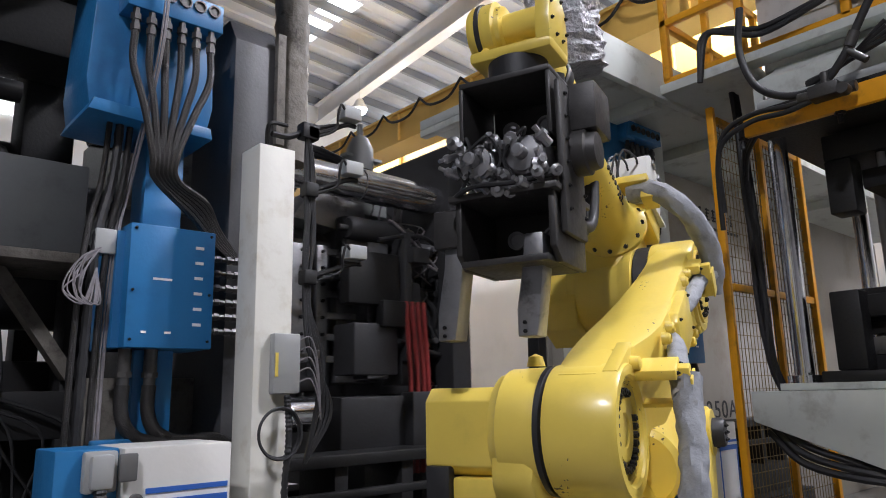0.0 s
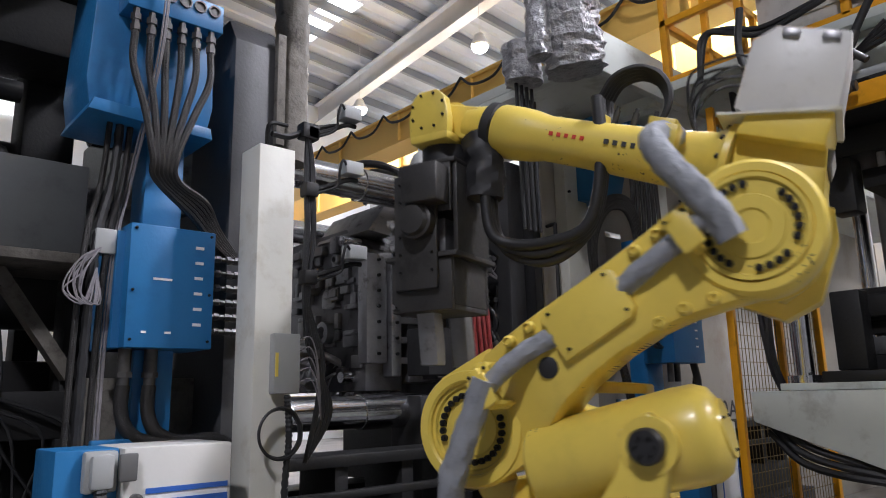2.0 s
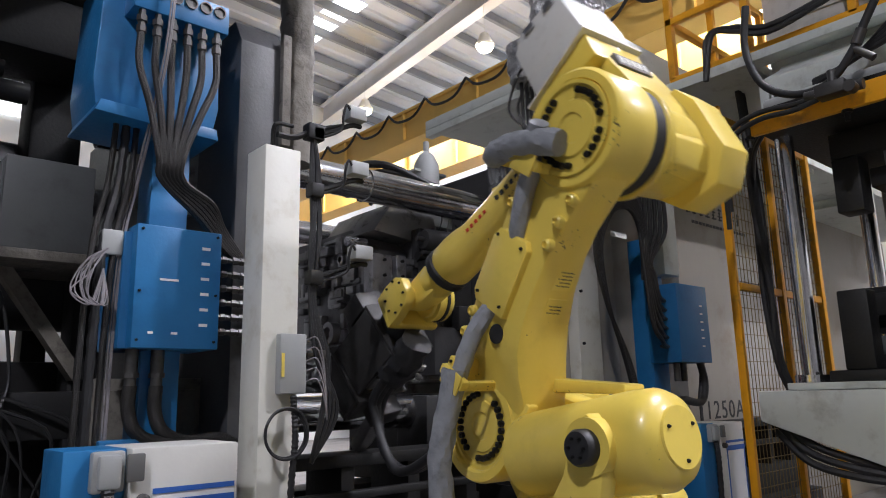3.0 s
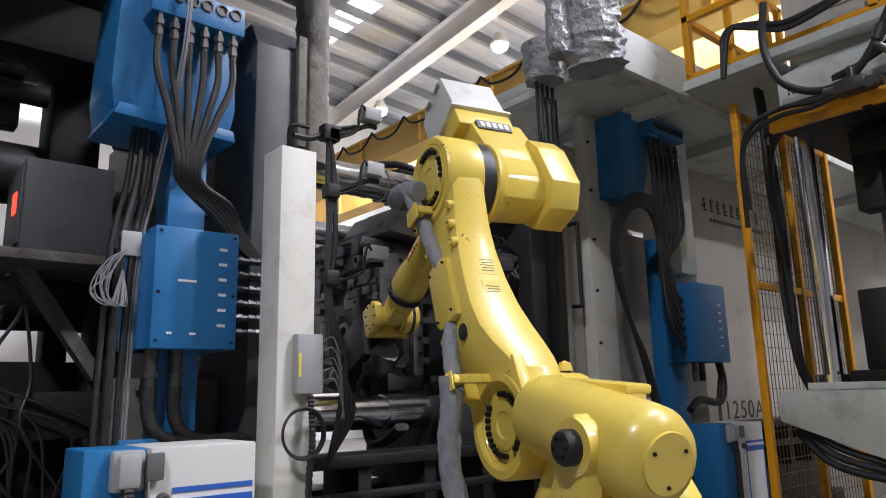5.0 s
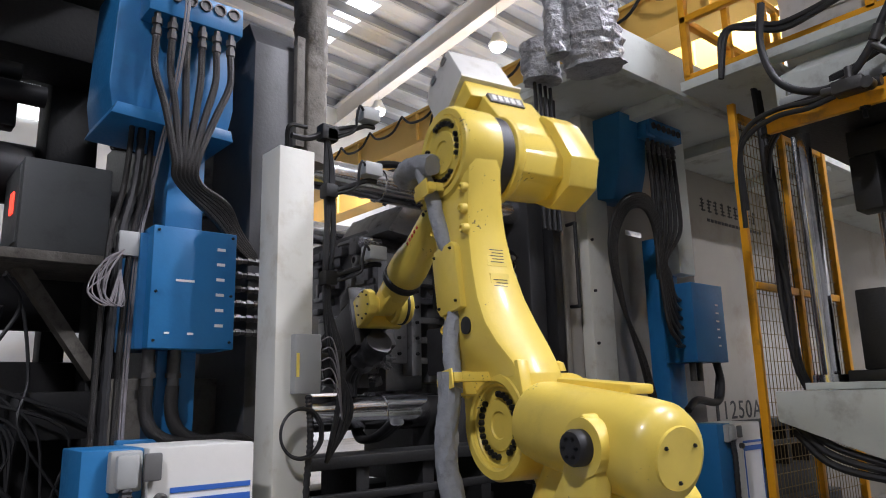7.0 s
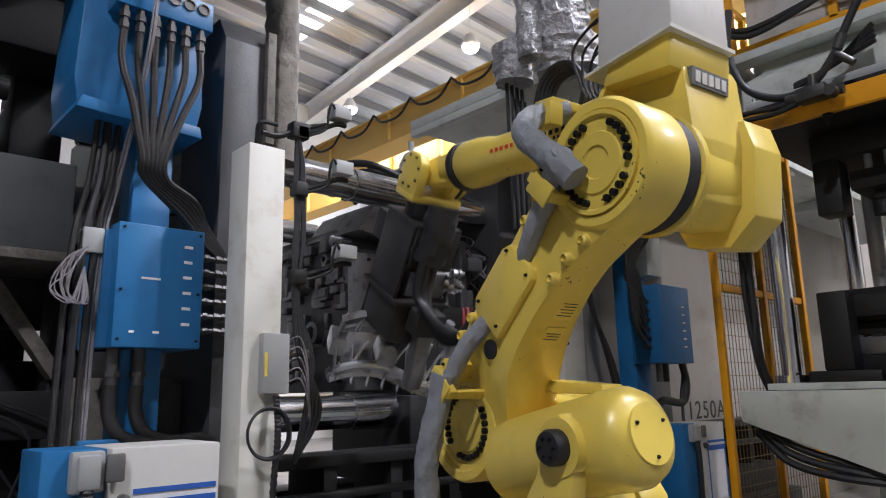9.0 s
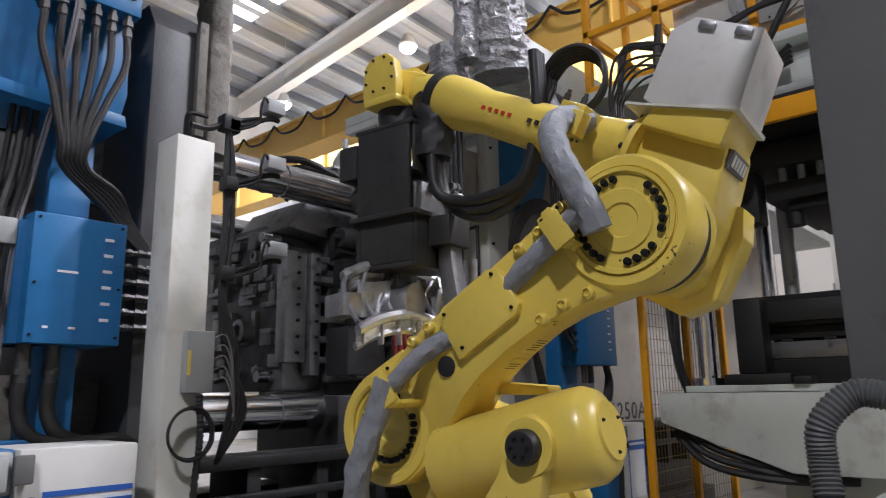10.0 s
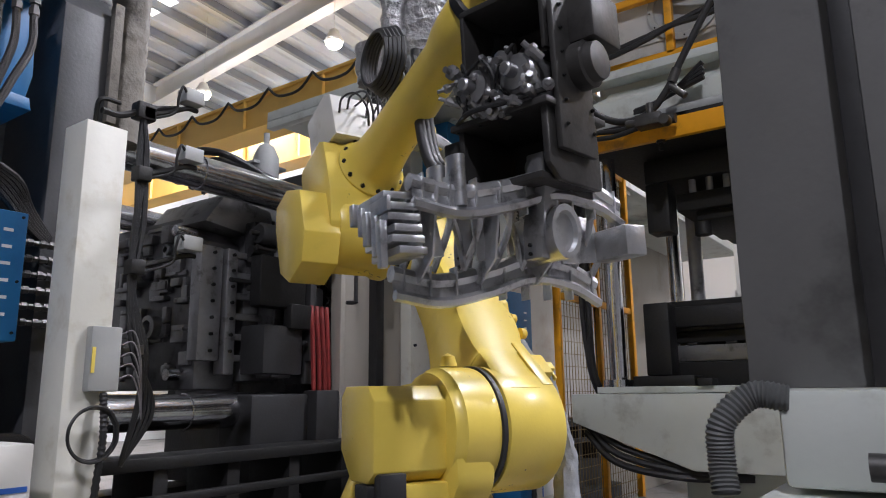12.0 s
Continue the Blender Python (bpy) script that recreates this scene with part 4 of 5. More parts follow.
    box(bm, 4.46, 6.0, -.8, 1.8, 3.44, 5.6, .02)
    box(bm, 4.445, 4.458, -.6, 1.62, 3.6, 5.4, .006)
    part("shell", bm, WHITE, tk)
    bm = B()
    lathe(bm, [(0, .24), (.02, .24), (.024, .2), (.012, .19), (.012, .0)], (4.444, 1.16, 3.8), (-1, 0, 0), 32)
    part("round_cover", bm, GREY, tk)
    for i in range(12):
        a = i * math.pi / 6
        piece("bolt", BOLT_S, tk, pose(4.42, 1.16 + .22 * math.cos(a), 3.8 + .22 * math.sin(a), 0, -90, 0))
    blocks("tank_beam", PALE, tk, ((4.5, 4.7, -.8, 1.8, 3.325, 3.44), (5.6, 5.8, -.8, 1.8, 3.325, 3.44)), .006)
    for k in range(2):
        bm = B()
        tube(bm, [(4.24, 2.12, 3.3), (4.24, 2.08 - .03 * k, 3.6), (4.25, 1.9, 3.6 - .03 * k), (4.27, 1.7, 3.53 - .04 * k), (4.27, 1.39, 3.56 - .02 * k), (4.28, 1.2, 3.6), (4.28, .9, 3.62 + .05 * k), (4.28, .5, 3.8)], .019, 8, 6)
        part("pressure_hose", bm, BLACK, tk)
    bm = B()
    tube(bm, [(4.3, 1.7, 4.3), (4.28, 1.4, 4.0), (4.3, 1.16, 3.86), (4.3, .9, 3.8), (4.3, .6, 3.85)], .026, 12, 14, ribs=.09)
    part("corrugated_hose", bm, BLACK, tk, "black corrugated hose")
    # second cell behind
    fw = thing("rear_frame", "white steel frame of the next casting cell", "frame")
    bm = B()
    for y in (.2, 1.0, 1.75):
        box(bm, 8.4, 8.55, y, y + .12, 0, 3.6, .006)
    for z in (1.6, 2.3, 3.2):
        box(bm, 8.42, 8.5, -1.5, 1.9, z, z + .1, .006)
    part("beams", bm, WHITE, fw)
    nb = thing("robot_box", "white control box on the next robot", "control box", pose(8.0, .9, 2.35))
    bm = B()
    box(bm, -.3, .3, -.45, .45, -.3, .0, .01)
    part("body", bm, WHITE, nb)
    bm = B()
    box(bm, -.2, .2, -.9, -.3, -.6, -.25, .08)
    cyl(bm, (0, -.5, -.2), (0, -1.0, .0), .2)
    part("arm_top", bm, YELLOW, nb, "yellow robot arm top")
    bm = B()
    box(bm, -.2, .2, -.3, .3, -2.35, -.3, .02)
    part("stand", bm, MIDGREY, nb)


press()


def near_column():
    nc = thing("steel_column", "dark grey steel column on a pale base", "column")
    bm = B()
    box(bm, 1.2, 1.5, -.25, .262, 1.3, 2.9, .004)
    part("shaft", bm, MIDGREY, nc)
    bm = B()
    box(bm, 1.17, 1.199, .06, .09, 1.3, 2.9, .002)
    part("cable_strip", bm, BLACK, nc)
    bm = B()
    box(bm, 1.15, 1.55, -.3, .215, 1.16, 1.298, .01)
    box(bm, 1.1, 1.6, -.4, .25, 0, 1.15, .01)
    part("base", bm, PALE, nc, "pale painted base")
    bm = B()
    cyl(bm, (1.08, .1, 1.2), (1.08, -.3, 1.2), .018, n=12)
    part("pipe", bm, FITTING, nc)
    for p, r in (([(1.16, .2, 1.285), (1.15, .25, 1.29), (1.13, .29, 1.25), (1.13, .295, 1.2), (1.12, .29, 1.15)], .02), ([(1.05, .4, 1.13), (1.05, .3, 1.1), (1.03, .15, 1.09), (1.0, -.1, 1.1), (1.0, -.3, 1.14)], .02)):
        bm = B()
        tube(bm, p, r, 14, 16, ribs=.07)
        part("corrugated_conduit", bm, BOXGREY, nc, "dark grey corrugated conduit")
    bm = B()
    box(bm, 1.08, 1.14, .27, .34, 1.08, 1.14, .01)
    part("conduit_clip", bm, BLACK, nc)


near_column()


# ---- robot ----
ROBOT_AT = (1.994, 1.526)
J2_Z, J2_X, ARM, ELBOW, FORE, SEAM, HAND = 1.189, .312, 1.075, .225, 1.28, 1.036, .215


def ring_of_bolts(parent, c, r, n, gaps=(), mesh=None, axis=(-90, 0, 0)):
    for i in range(n):
        if i in gaps:
            continue
        a = 2 * math.pi * i / n
        piece("bolt", mesh or BOLT_M, parent, pose(c[0] + r * math.cos(a), c[1], c[2] + r * math.sin(a), *axis))


def robot():
    rb = thing("industrial_robot", "yellow six axis industrial robot with a white box on its elbow", "robot", pose(*ROBOT_AT, 0))
    # pedestal and foot
    bm = B()
    box(bm, -.4, .4, -.4, .4, 0, .45, .01)
    part("pedestal", bm, MIDGREY, rb)
    bm = B()
    lathe(bm, [(0, .36), (.1, .36), (.14, .3), (.32, .28)], (0, 0, .45), (0, 0, 1), 40)
    part("foot", bm, YELLOW, rb)
    # turret: x forward, y left, z up, from the floor
    tr = part("turret", turret_mesh(), YELLOW, rb)
    bm = B()
    prism(bm, [(J2_X - .1, J2_Z - .05), (J2_X - .1, J2_Z + .1), (J2_X - .07, J2_Z + .13), (J2_X + .08, J2_Z + .13), (J2_X + .12, J2_Z + .09), (J2_X + .12, J2_Z - .1), (J2_X + .08, J2_Z - .13), (J2_X - .03, J2_Z - .13)], 'y', -.37, -.12, .005)
    part("motor_cover", bm, YELLOW, tr, "chamfered yellow motor cover")
    blocks("motor_mount", YELLOW, tr, ((J2_X - .08, J2_X + .12, -.28, -.12, J2_Z - .22, J2_Z - .132),))
    blocks("connector", BLACK, tr, ((J2_X + .02, J2_X + .1, -.38, -.28, J2_Z - .17, J2_Z - .132), (J2_X + .1, J2_X + .14, -.36, -.28, J2_Z - .2, J2_Z - .1)), .006)
    bm = B()
    prism(bm, [(-.36, J2_Z - .06), (-.35, J2_Z + .02), (-.3, J2_Z + .055), (-.25, J2_Z + .02), (-.2, J2_Z - .12), (-.02, .82), (-.2, .78), (-.3, .84)], 'y', .3, .365, .012)
    lathe(bm, [(0, .08), (.14, .08)], (-.302, .23, J2_Z - .038), (0, 1, 0), 28)
    part("trunnion_bracket", bm, YELLOW, tr)
    bm = B()
    prism(bm, [(-.3, .78), (.1, .78), (.1, .86), (-.25, .9)], 'y', -.1, .3, .015)
    part("bracket_foot", bm, YELLOW, tr)
    blocks("cable_tray", YELLOW, tr, ((.05, .28, .2, .33, .84, .93),), .008)
    bm = B()
    lathe(bm, [(0, .18), (.006, .19), (.02, .19), (.026, .18)], (J2_X, .003, J2_Z), (0, 1, 0), 44)
    part("shoulder_seal", bm, BLACK, tr)
    bm = B()
    lathe(bm, [(0, .05), (.035, .05), (.045, .044)], (-.302, .365, J2_Z - .038), (0, 1, 0), 28)
    part("trunnion_cap", bm, BLACK, tr, "black bolted trunnion cap")
    for i in range(6):
        a = i * math.pi / 3
        piece("bolt", BOLT_S, tr, pose(-.302 + .027 * math.cos(a), .41, J2_Z - .038 + .027 * math.sin(a), -90, 0, 0))
    # balancer: x towards its rod, hinged at the trunnion
    bm = B()
    lathe(bm, [(0, .11), (.015, .128), (.06, .134), (.46, .143), (.53, .14), (.565, .122), (.582, .09), (.584, .085), (.592, .083), (.592, .0)], (.4, 0, 0), (-1, 0, 0), 44)
    for y in (-.03, .03):
        box(bm, -.05, .08, y * 4.4 - .02, y * 4.4 + .02, -.06, .06, .012)
    bl = part("balancer", bm, YELLOW, rb)
    for k in range(3):
        a = .5 + k * 2.09
        piece("bolt", BOLT_S, bl, pose(-.19, .062 * math.cos(a), .062 * math.sin(a), 0, -90, 0))
    bm = B()
    cyl(bm, (.4, 0, 0), (.47, 0, 0), .022, n=14)
    part("balancer_rod", bm, CHROME, bl)
    bm = B()
    box(bm, J2_X + .14, J2_X + .24, -.13, -.05, J2_Z - .24, J2_Z - .2, .008)
    box(bm, J2_X + .2, J2_X + .23, -.12, -.06, J2_Z - .2, J2_Z - .185, .004)
    part("stop_block", bm, BLACK, tr)
    # arm: z along it, shoulder at 0
    ar = part("upper_arm", arm_mesh(), YELLOW, rb)
    for z, y, r, n, gaps in ((0, .214, .11, 28, (5, 6, 7, 20, 21)), (ARM, .323, .118, 28, (3, 4, 5, 12, 17, 18, 26))):
        bm = B()
        lathe(bm, [(0, .15), (.014, .15), (.014, .138), (.004, .132), (.004, .092), (.01, .088), (.01, .05), (.004, .045), (.004, .0)], (0, y - .004, z), (0, 1, 0), 40)
        part("joint_ring", bm, YELLOW, ar)
        ring_of_bolts(ar, (0, y - .002, z), r, n, gaps)
    bm = B()
    prism(bm, [(-.022, .43), (.13, .43), (.152, .46), (.152, .66), (.13, .695), (.0, .695), (-.022, .67)], 'y', .296, .337, .005)
    part("cover_plate", bm, YELLOW, ar)
    for x in (.003, .128):
        for z in (.461, .669):
            piece("bolt", BOLT_S, ar, pose(x, .337, z, -90, 0, 0))
    for x, z in ((.15, .3), (.15, .38), (.15, .78), (.15, .86), (-.095, .8), (-.115, .88), (-.09, .72)):
        bm = B()
        lathe(bm, [(0, .021), (.022, .018), (.028, .011), (.02, .009)], (x - .012 if x > 0 else x + .012, .305, z), (0, 1, 0), 14)
        part("boss", bm, YELLOW, ar)
    # cable channel with a black disc for the shade in its hole, and the sleeve that runs under the cover plate
    bm = B()
    lathe(bm, [(0, .033), (.006, .033), (.008, .028)], (.0, .306, .365), (0, 1, 0), 20)
    part("cable_hole", bm, BLACK, ar, "black disc painted as the shade of a cable hole")
    bm = B()
    tube(bm, [(.03, .37, .13), (.06, .35, .22), (.075, .335, .33), (.07, .31, .42), (.066, .285, .5), (.066, .285, .63), (.07, .315, .71), (.075, .335, .8), (.08, .345, .9), (.075, .375, .98), (.06, .4, 1.06)], .031, 18, 9, wob=.17)
    part("hose_sleeve", bm, CLOTH, ar, "grey cloth hose sleeve")
    for z, x in ((.17, .045), (.93, .08)):
        bm = B()
        box(bm, x - .065, x + .065, .36, .395, z - .015, z + .02, .005)
        box(bm, x - .06, x + .04, .395, .403, z - .035, z + .035, .003)
        box(bm, x + .04, x + .075, .23 if z < .5 else .3, .362, z - .045, z + .045, .006)
        box(bm, x - .065, x - .05, .23 if z < .5 else .3, .362, z - .015, z + .02, .003)
        cl = part("sleeve_clamp", bm, YELLOW, ar)
        for q in (-.03, .03):
            piece("bolt", BOLT_S, cl, pose(x + .058, .362, z + q, -90, 0, 0))
    for z in (.5, .62):
        bm = B()
        f = -.0905 if z < .55 else -.0865
        box(bm, f - .001, f + .004, .15, .235, z - .045, z + .045)
        part("warning_label", bm, STICKER, ar, "yellow warning label")
        bm = B()
        for q in range(5):
            box(bm, f - .002, f - .0011, .162, .223 - .01 * (q % 2), z - .03 + q * .012, z - .027 + q * .012)
        part("label_print", bm, INK, ar)
    # slack sleeve from the lower clamp down to the turret's foot
    bm = B()
    tube(bm, [(0, 0, .04), (.004, .006, -.06), (.012, .02, -.17), (.012, .024, -.29), (0, .006, -.42), (-.01, -.03, -.52)], .041, 22, 12, wob=.22)
    part("hose_drop", bm, CLOTH, rb, "slack grey cloth hose sleeve")
    # forearm: x along it, elbow at 0
    fa = part("forearm", forearm_mesh(), YELLOW, rb)
    bm = B()
    lathe(bm, [(0, .17), (.006, .18), (.062, .18), (.068, .17)], (0, .09, 0), (0, 1, 0), 44)
    part("elbow_seal", bm, BLACK, fa)
    for i in range(12):
        a = 2 * math.pi * i / 12
        piece("bolt", BOLT_M, fa, pose(.17, .128 * math.cos(a), ELBOW + .128 * math.sin(a), 0, 90, 0))
    bm = B()
    prism(bm, [(-.115, .42), (.14, .37), (.17, .38), (.17, .6), (.11, .65), (-.095, .65)], 'y', -.14, .14, .005)
    wb = part("control_box", bm, WHITE, fa, "white steel box on the elbow")
    for x in (-.07, .04):
        bm = B()
        box(bm, x, x + .05, .14, .152, .615, .64, .004)
        part("hinge", bm, STEEL, wb)
    bm = B()
    prism(bm, [(-.125, .419), (.15, .362), (.21, .354), (.21, .344), (-.125, .407)], 'y', -.16, .16)
    part("tray", bm, CREAM, wb)
    for k in range(6):
        bm = B()
        y = -.11 + .042 * k
        tube(bm, [(.17, y, .5 + .03 * (k % 3)), (.22, y, .54 + .02 * (k % 2)), (.3 + .02 * (k % 3), y * .8, .5), (.33, y * .6, .4), (.3, y * .5, .33)], .005, 6)
        part("cable", bm, BLACK, wb)
    # name plate and model marking as plain shapes
    bm = B()
    box(bm, -.126, -.1, -.12, .06, .26, .315)
    part("name_plate", bm, MIDGREY, fa, "dark maker plate")
    for k in range(5):
        bm = B()
        box(bm, -.1285, -.1262, -.105 + .032 * k, -.083 + .032 * k, .27, .305)
        part("name_mark", bm, WHITE, fa)
    bm = B()
    for k in range(5):
        x = .78 - .03 * k
        box(bm, x - .018, x - .004, .085, .0895, ELBOW - .007, ELBOW + .007)
    part("name_mark", bm, INKRED, fa, "red maker mark")
    bm = B()
    for k in range(7):
        x = .57 - .032 * k
        box(bm, x - .02, x - .005, .088, .0975, ELBOW - .008, ELBOW + .008)
    for k in range(4):
        x = .42 - .02 * k
        box(bm, x - .012, x - .004, .088, .0965, ELBOW - .026, ELBOW - .017)
    part("model_mark", bm, INK, fa, "black model mark")
    bm = B()
    tube(bm, [(.03, .372, -.05), (.09, .39, .01), (.19, .385, .08), (.29, .34, .15), (.345, .27, .21), (.35, .2, .25), (.33, .12, .27)], .042, 20, 9, wob=.17)
    part("hose_sleeve", bm, CLOTH, fa, "grey cloth hose sleeve")
    bm = B()
    box(bm, .31, .4, .02, .2, .27, .305, .006)
    box(bm, .29, .38, .17, .23, .2, .28, .006)
    part("sleeve_clamp", bm, YELLOW, fa)
    for k in range(5):
        bm = B()
        r = .105 + .006 * k
        cc = Vector((.56, -.1, .43))
        tube(bm, [cc + Vector((r * math.cos(a), .015 * k - .03, r * math.sin(a))) for a in [i * .7 for i in range(10)]], .011, 6, 5)
        part("hose_coil", bm, BLACK, fa, "coil of black hose")
    for k in range(4):
        bm = B()
        lathe(bm, [(0, .012), (.06, .012), (.06, .008), (.075, .008)], (.45 + .07 * k, -.02, ELBOW + .085), (0, 0, 1), 8)
        part("nozzle", bm, FITTING, fa)
    # wrist: turns about the forearm's axis
    wr = part("wrist", wrist_mesh(), YELLOW, rb)
    bm = B()
    lathe(bm, [(-.02, .098), (-.014, .106), (.02, .106), (.028, .098)], (0, 0, 0), (1, 0, 0), 40)
    part("wrist_seal", bm, BLACK, wr)
    bm = B()
    lathe(bm, [(-.106, .1), (-.104, .103), (-.092, .103), (-.089, .1)], (FORE - SEAM, 0, 0), (0, 1, 0), 36)
    part("gear_case_seal", bm, BLACK, wr)
    # hand: the block that bends at the wrist; x along the tool
    hd = part("hand", hand_mesh(), YELLOW, rb)
    for i in range(8):
        a = math.pi / 8 + i * math.pi / 4
        piece("bolt", BOLT_S, hd, pose(.072 * math.cos(a), .138, .072 * math.sin(a), -90, 0, 0))
    bm = B()
    lathe(bm, [(.12, .088), (.125, .094), (.2, .094), (.205, .088)], (0, 0, 0), (1, 0, 0), 32)
    part("flange_guard", bm, BLACK, hd)
    gripper(rb, hd)
    return rb


def turret_mesh():
    bm = B()
    # column and shoulder casting
    lathe(bm, [(0, .29), (.1, .29), (.2, .25), (.32, .2)], (0, 0, .77), (0, 0, 1), 36)
    prism(bm, [(-.25, .78), (.3, .78), (J2_X + .17, J2_Z - .14), (J2_X + .15, J2_Z + .08), (J2_X, J2_Z + .16), (-.1, J2_Z + .03), (-.28, J2_Z - .22)], 'y', -.14, .0, .03)
    lathe(bm, [(0, .15), (.006, .168), (.03, .176), (.036, .184), (.14, .186), (.15, .184), (.15, .17)], (J2_X, -.145, J2_Z), (0, 1, 0), 44)
    # shelf bracket above the balancer
    prism(bm, [(-.25, J2_Z + .13), (.1, J2_Z + .16), (.1, J2_Z + .11), (-.25, J2_Z + .1)], 'y', .02, .12, .008)
    lathe(bm, [(0, .03), (.03, .022), (.04, .0)], (J2_X - .02, -.05, J2_Z + .19), (0, 0, 1), 14)
    return bm


def loft(bm, secs):
    """A bevelled box section through (z, x0, x1, y0, y1, bevel)."""
    rings = []
    for z, x0, x1, y0, y1, k in secs:
        pts = []
        for cx, cy, sx, sy, first in ((x0, y0, 1, 1, 0), (x1, y0, -1, 1, 1), (x1, y1, -1, -1, 0), (x0, y1, 1, -1, 1)):
            c = [(cx, cy + sy * k), (cx + sx * k * .3, cy + sy * k * .3), (cx + sx * k, cy)]
            pts += c[::-1] if first else c
        rings.append([bm.verts.new((x, y, z)) for x, y in pts])
    fs = []
    for a, b in zip(rings, rings[1:]):
        for i in range(12):
            fs.append(bm.faces.new((a[i], a[(i + 1) % 12], b[(i + 1) % 12], b[i])))
    fs += [bm.faces.new(rings[0][::-1]), bm.faces.new(rings[-1])]
    bmesh.ops.recalc_face_normals(bm, faces=fs)


def arm_mesh():
    """The upper arm: straight in front, waisted behind, thick at the shoulder, with a deep round recess there and a disc at the elbow."""
    bm = B()
    loft(bm, [(.15, -.184, .182, .035, .238, .03), (.2, -.172, .178, .036, .252, .032), (.27, -.146, .175, .042, .285, .034), (.35, -.118, .172, .056, .307, .034), (.45, -.096, .17, .08, .312, .032), (.57, -.086, .169, .104, .311, .03), (.7, -.09, .17, .124, .311, .03),
              (.8, -.108, .172, .138, .312, .03), (.9, -.14, .176, .149, .314, .032), (1.0, -.172, .184, .156, .318, .034), (1.075, -.186, .188, .158, .32, .034), (1.16, -.162, .162, .16, .32, .034), (1.22, -.11, .11, .16, .32, .03), (1.255, -.05, .05, .165, .315, .02)])
    loft(bm, [(-.02, -.194, .194, .037, .205, .03), (.152, -.186, .184, .037, .205, .03)])
    for q in (-1, 1):
        prism(bm, [(q * .197, -.01), (q * .19, .1), (q * .184, .2), (q * .1, .2), (q * .112, .12), (q * .14, .06), (q * .152, -.01)], 'y', .19, .236, .006)
    lathe(bm, [(.028, .165), (.034, .19), (.05, .194), (.23, .194), (.243, .186), (.243, .158), (.236, .15), (.205, .146), (.205, .0)], (0, 0, 0), (0, 1, 0), 52)
    lathe(bm, [(.15, .175), (.16, .19), (.31, .192), (.326, .18), (.326, .156), (.318, .15), (.314, .0)], (0, 0, ARM), (0, 1, 0), 48)
    lathe(bm, [(.22, .024), (.262, .02), (.267, .01)], (.14, 0, .14), (0, 1, 0), 12)
    return bm


def forearm_mesh():
    bm = B()
    # elbow barrel and gear housing
    lathe(bm, [(-.16, .14), (-.14, .15), (.02, .155), (.04, .17), (.06, .186), (.084, .188), (.09, .18)], (0, 0, 0), (0, 1, 0), 44)
    prism(bm, [(-.145, .1), (-.14, -.08), (-.09, -.15), (.05, -.14), (.13, -.04), (.16, .1), (.16, .33), (.12, .36), (-.09, .36), (-.105, .33)], 'y', -.2, .08, .006)
    prism(bm, [(-.185, .1), (-.185, -.11), (-.1, -.2), (.05, -.19), (.115, -.09), (.115, .1), (-.02, .19), (-.15, .19)], 'y', -.31, -.16, .005)
    prism(bm, [(-.108, .3), (.15, .3), (.13, .375), (-.108, .41)], 'y', -.16, .14, .012)
    lathe(bm, [(0, .145), (.02, .145), (.028, .135), (.045, .122), (.07, .108), (.2, .096), (.5, .086), (.66, .084), (.72, .096), (.78, .102), (.855, .102), (.868, .096)], (.15, 0, ELBOW), (1, 0, 0), 40)
    for x in (.2, .62):
        lathe(bm, [(0, .026), (.025, .02), (.03, .01)], (x, 0, ELBOW + .085), (0, 0, 1), 12)
    return bm


def wrist_mesh():
    """Front of the forearm with the round gear case on its right side."""
    bm = B()
    lathe(bm, [(.02, .096), (.06, .085), (.12, .075)], (0, 0, 0), (1, 0, 0), 36)
    g = FORE - SEAM
    prism(bm, [(.07, -.07), (g, -.06), (g + .05, 0), (g, .06), (.07, .07)], 'y', -.06, .06, .015)
    lathe(bm, [(-.14, .07), (-.135, .09), (-.12, .1), (-.105, .1)], (g, 0, 0), (0, 1, 0), 36)
    lathe(bm, [(-.09, .098), (-.05, .1), (-.045, .085), (-.03, .082), (-.028, .055), (.1, .055)], (g, 0, 0), (0, 1, 0), 36)
    return bm


def hand_mesh():
    """Bent yoke: an eight-sided cheek and the plate that carries the flange."""
    bm = B()
    prism(bm, [(.1, -.085), (.1, .085), (.03, .088), (-.05, .075), (-.085, .04), (-.085, -.04), (-.05, -.075), (.03, -.088)], 'y', .09, .138, .008)
    prism(bm, [(-.13, -.085), (.138, -.085), (.138, .085), (-.13, .085)], 'x', .085, .125, .012)
    prism(bm, [(.1, -.07), (.1, .07), (.0, .06), (-.04, .0), (.0, -.06)], 'y', -.1, -.07, .008)
    return bm


TOOL = .97


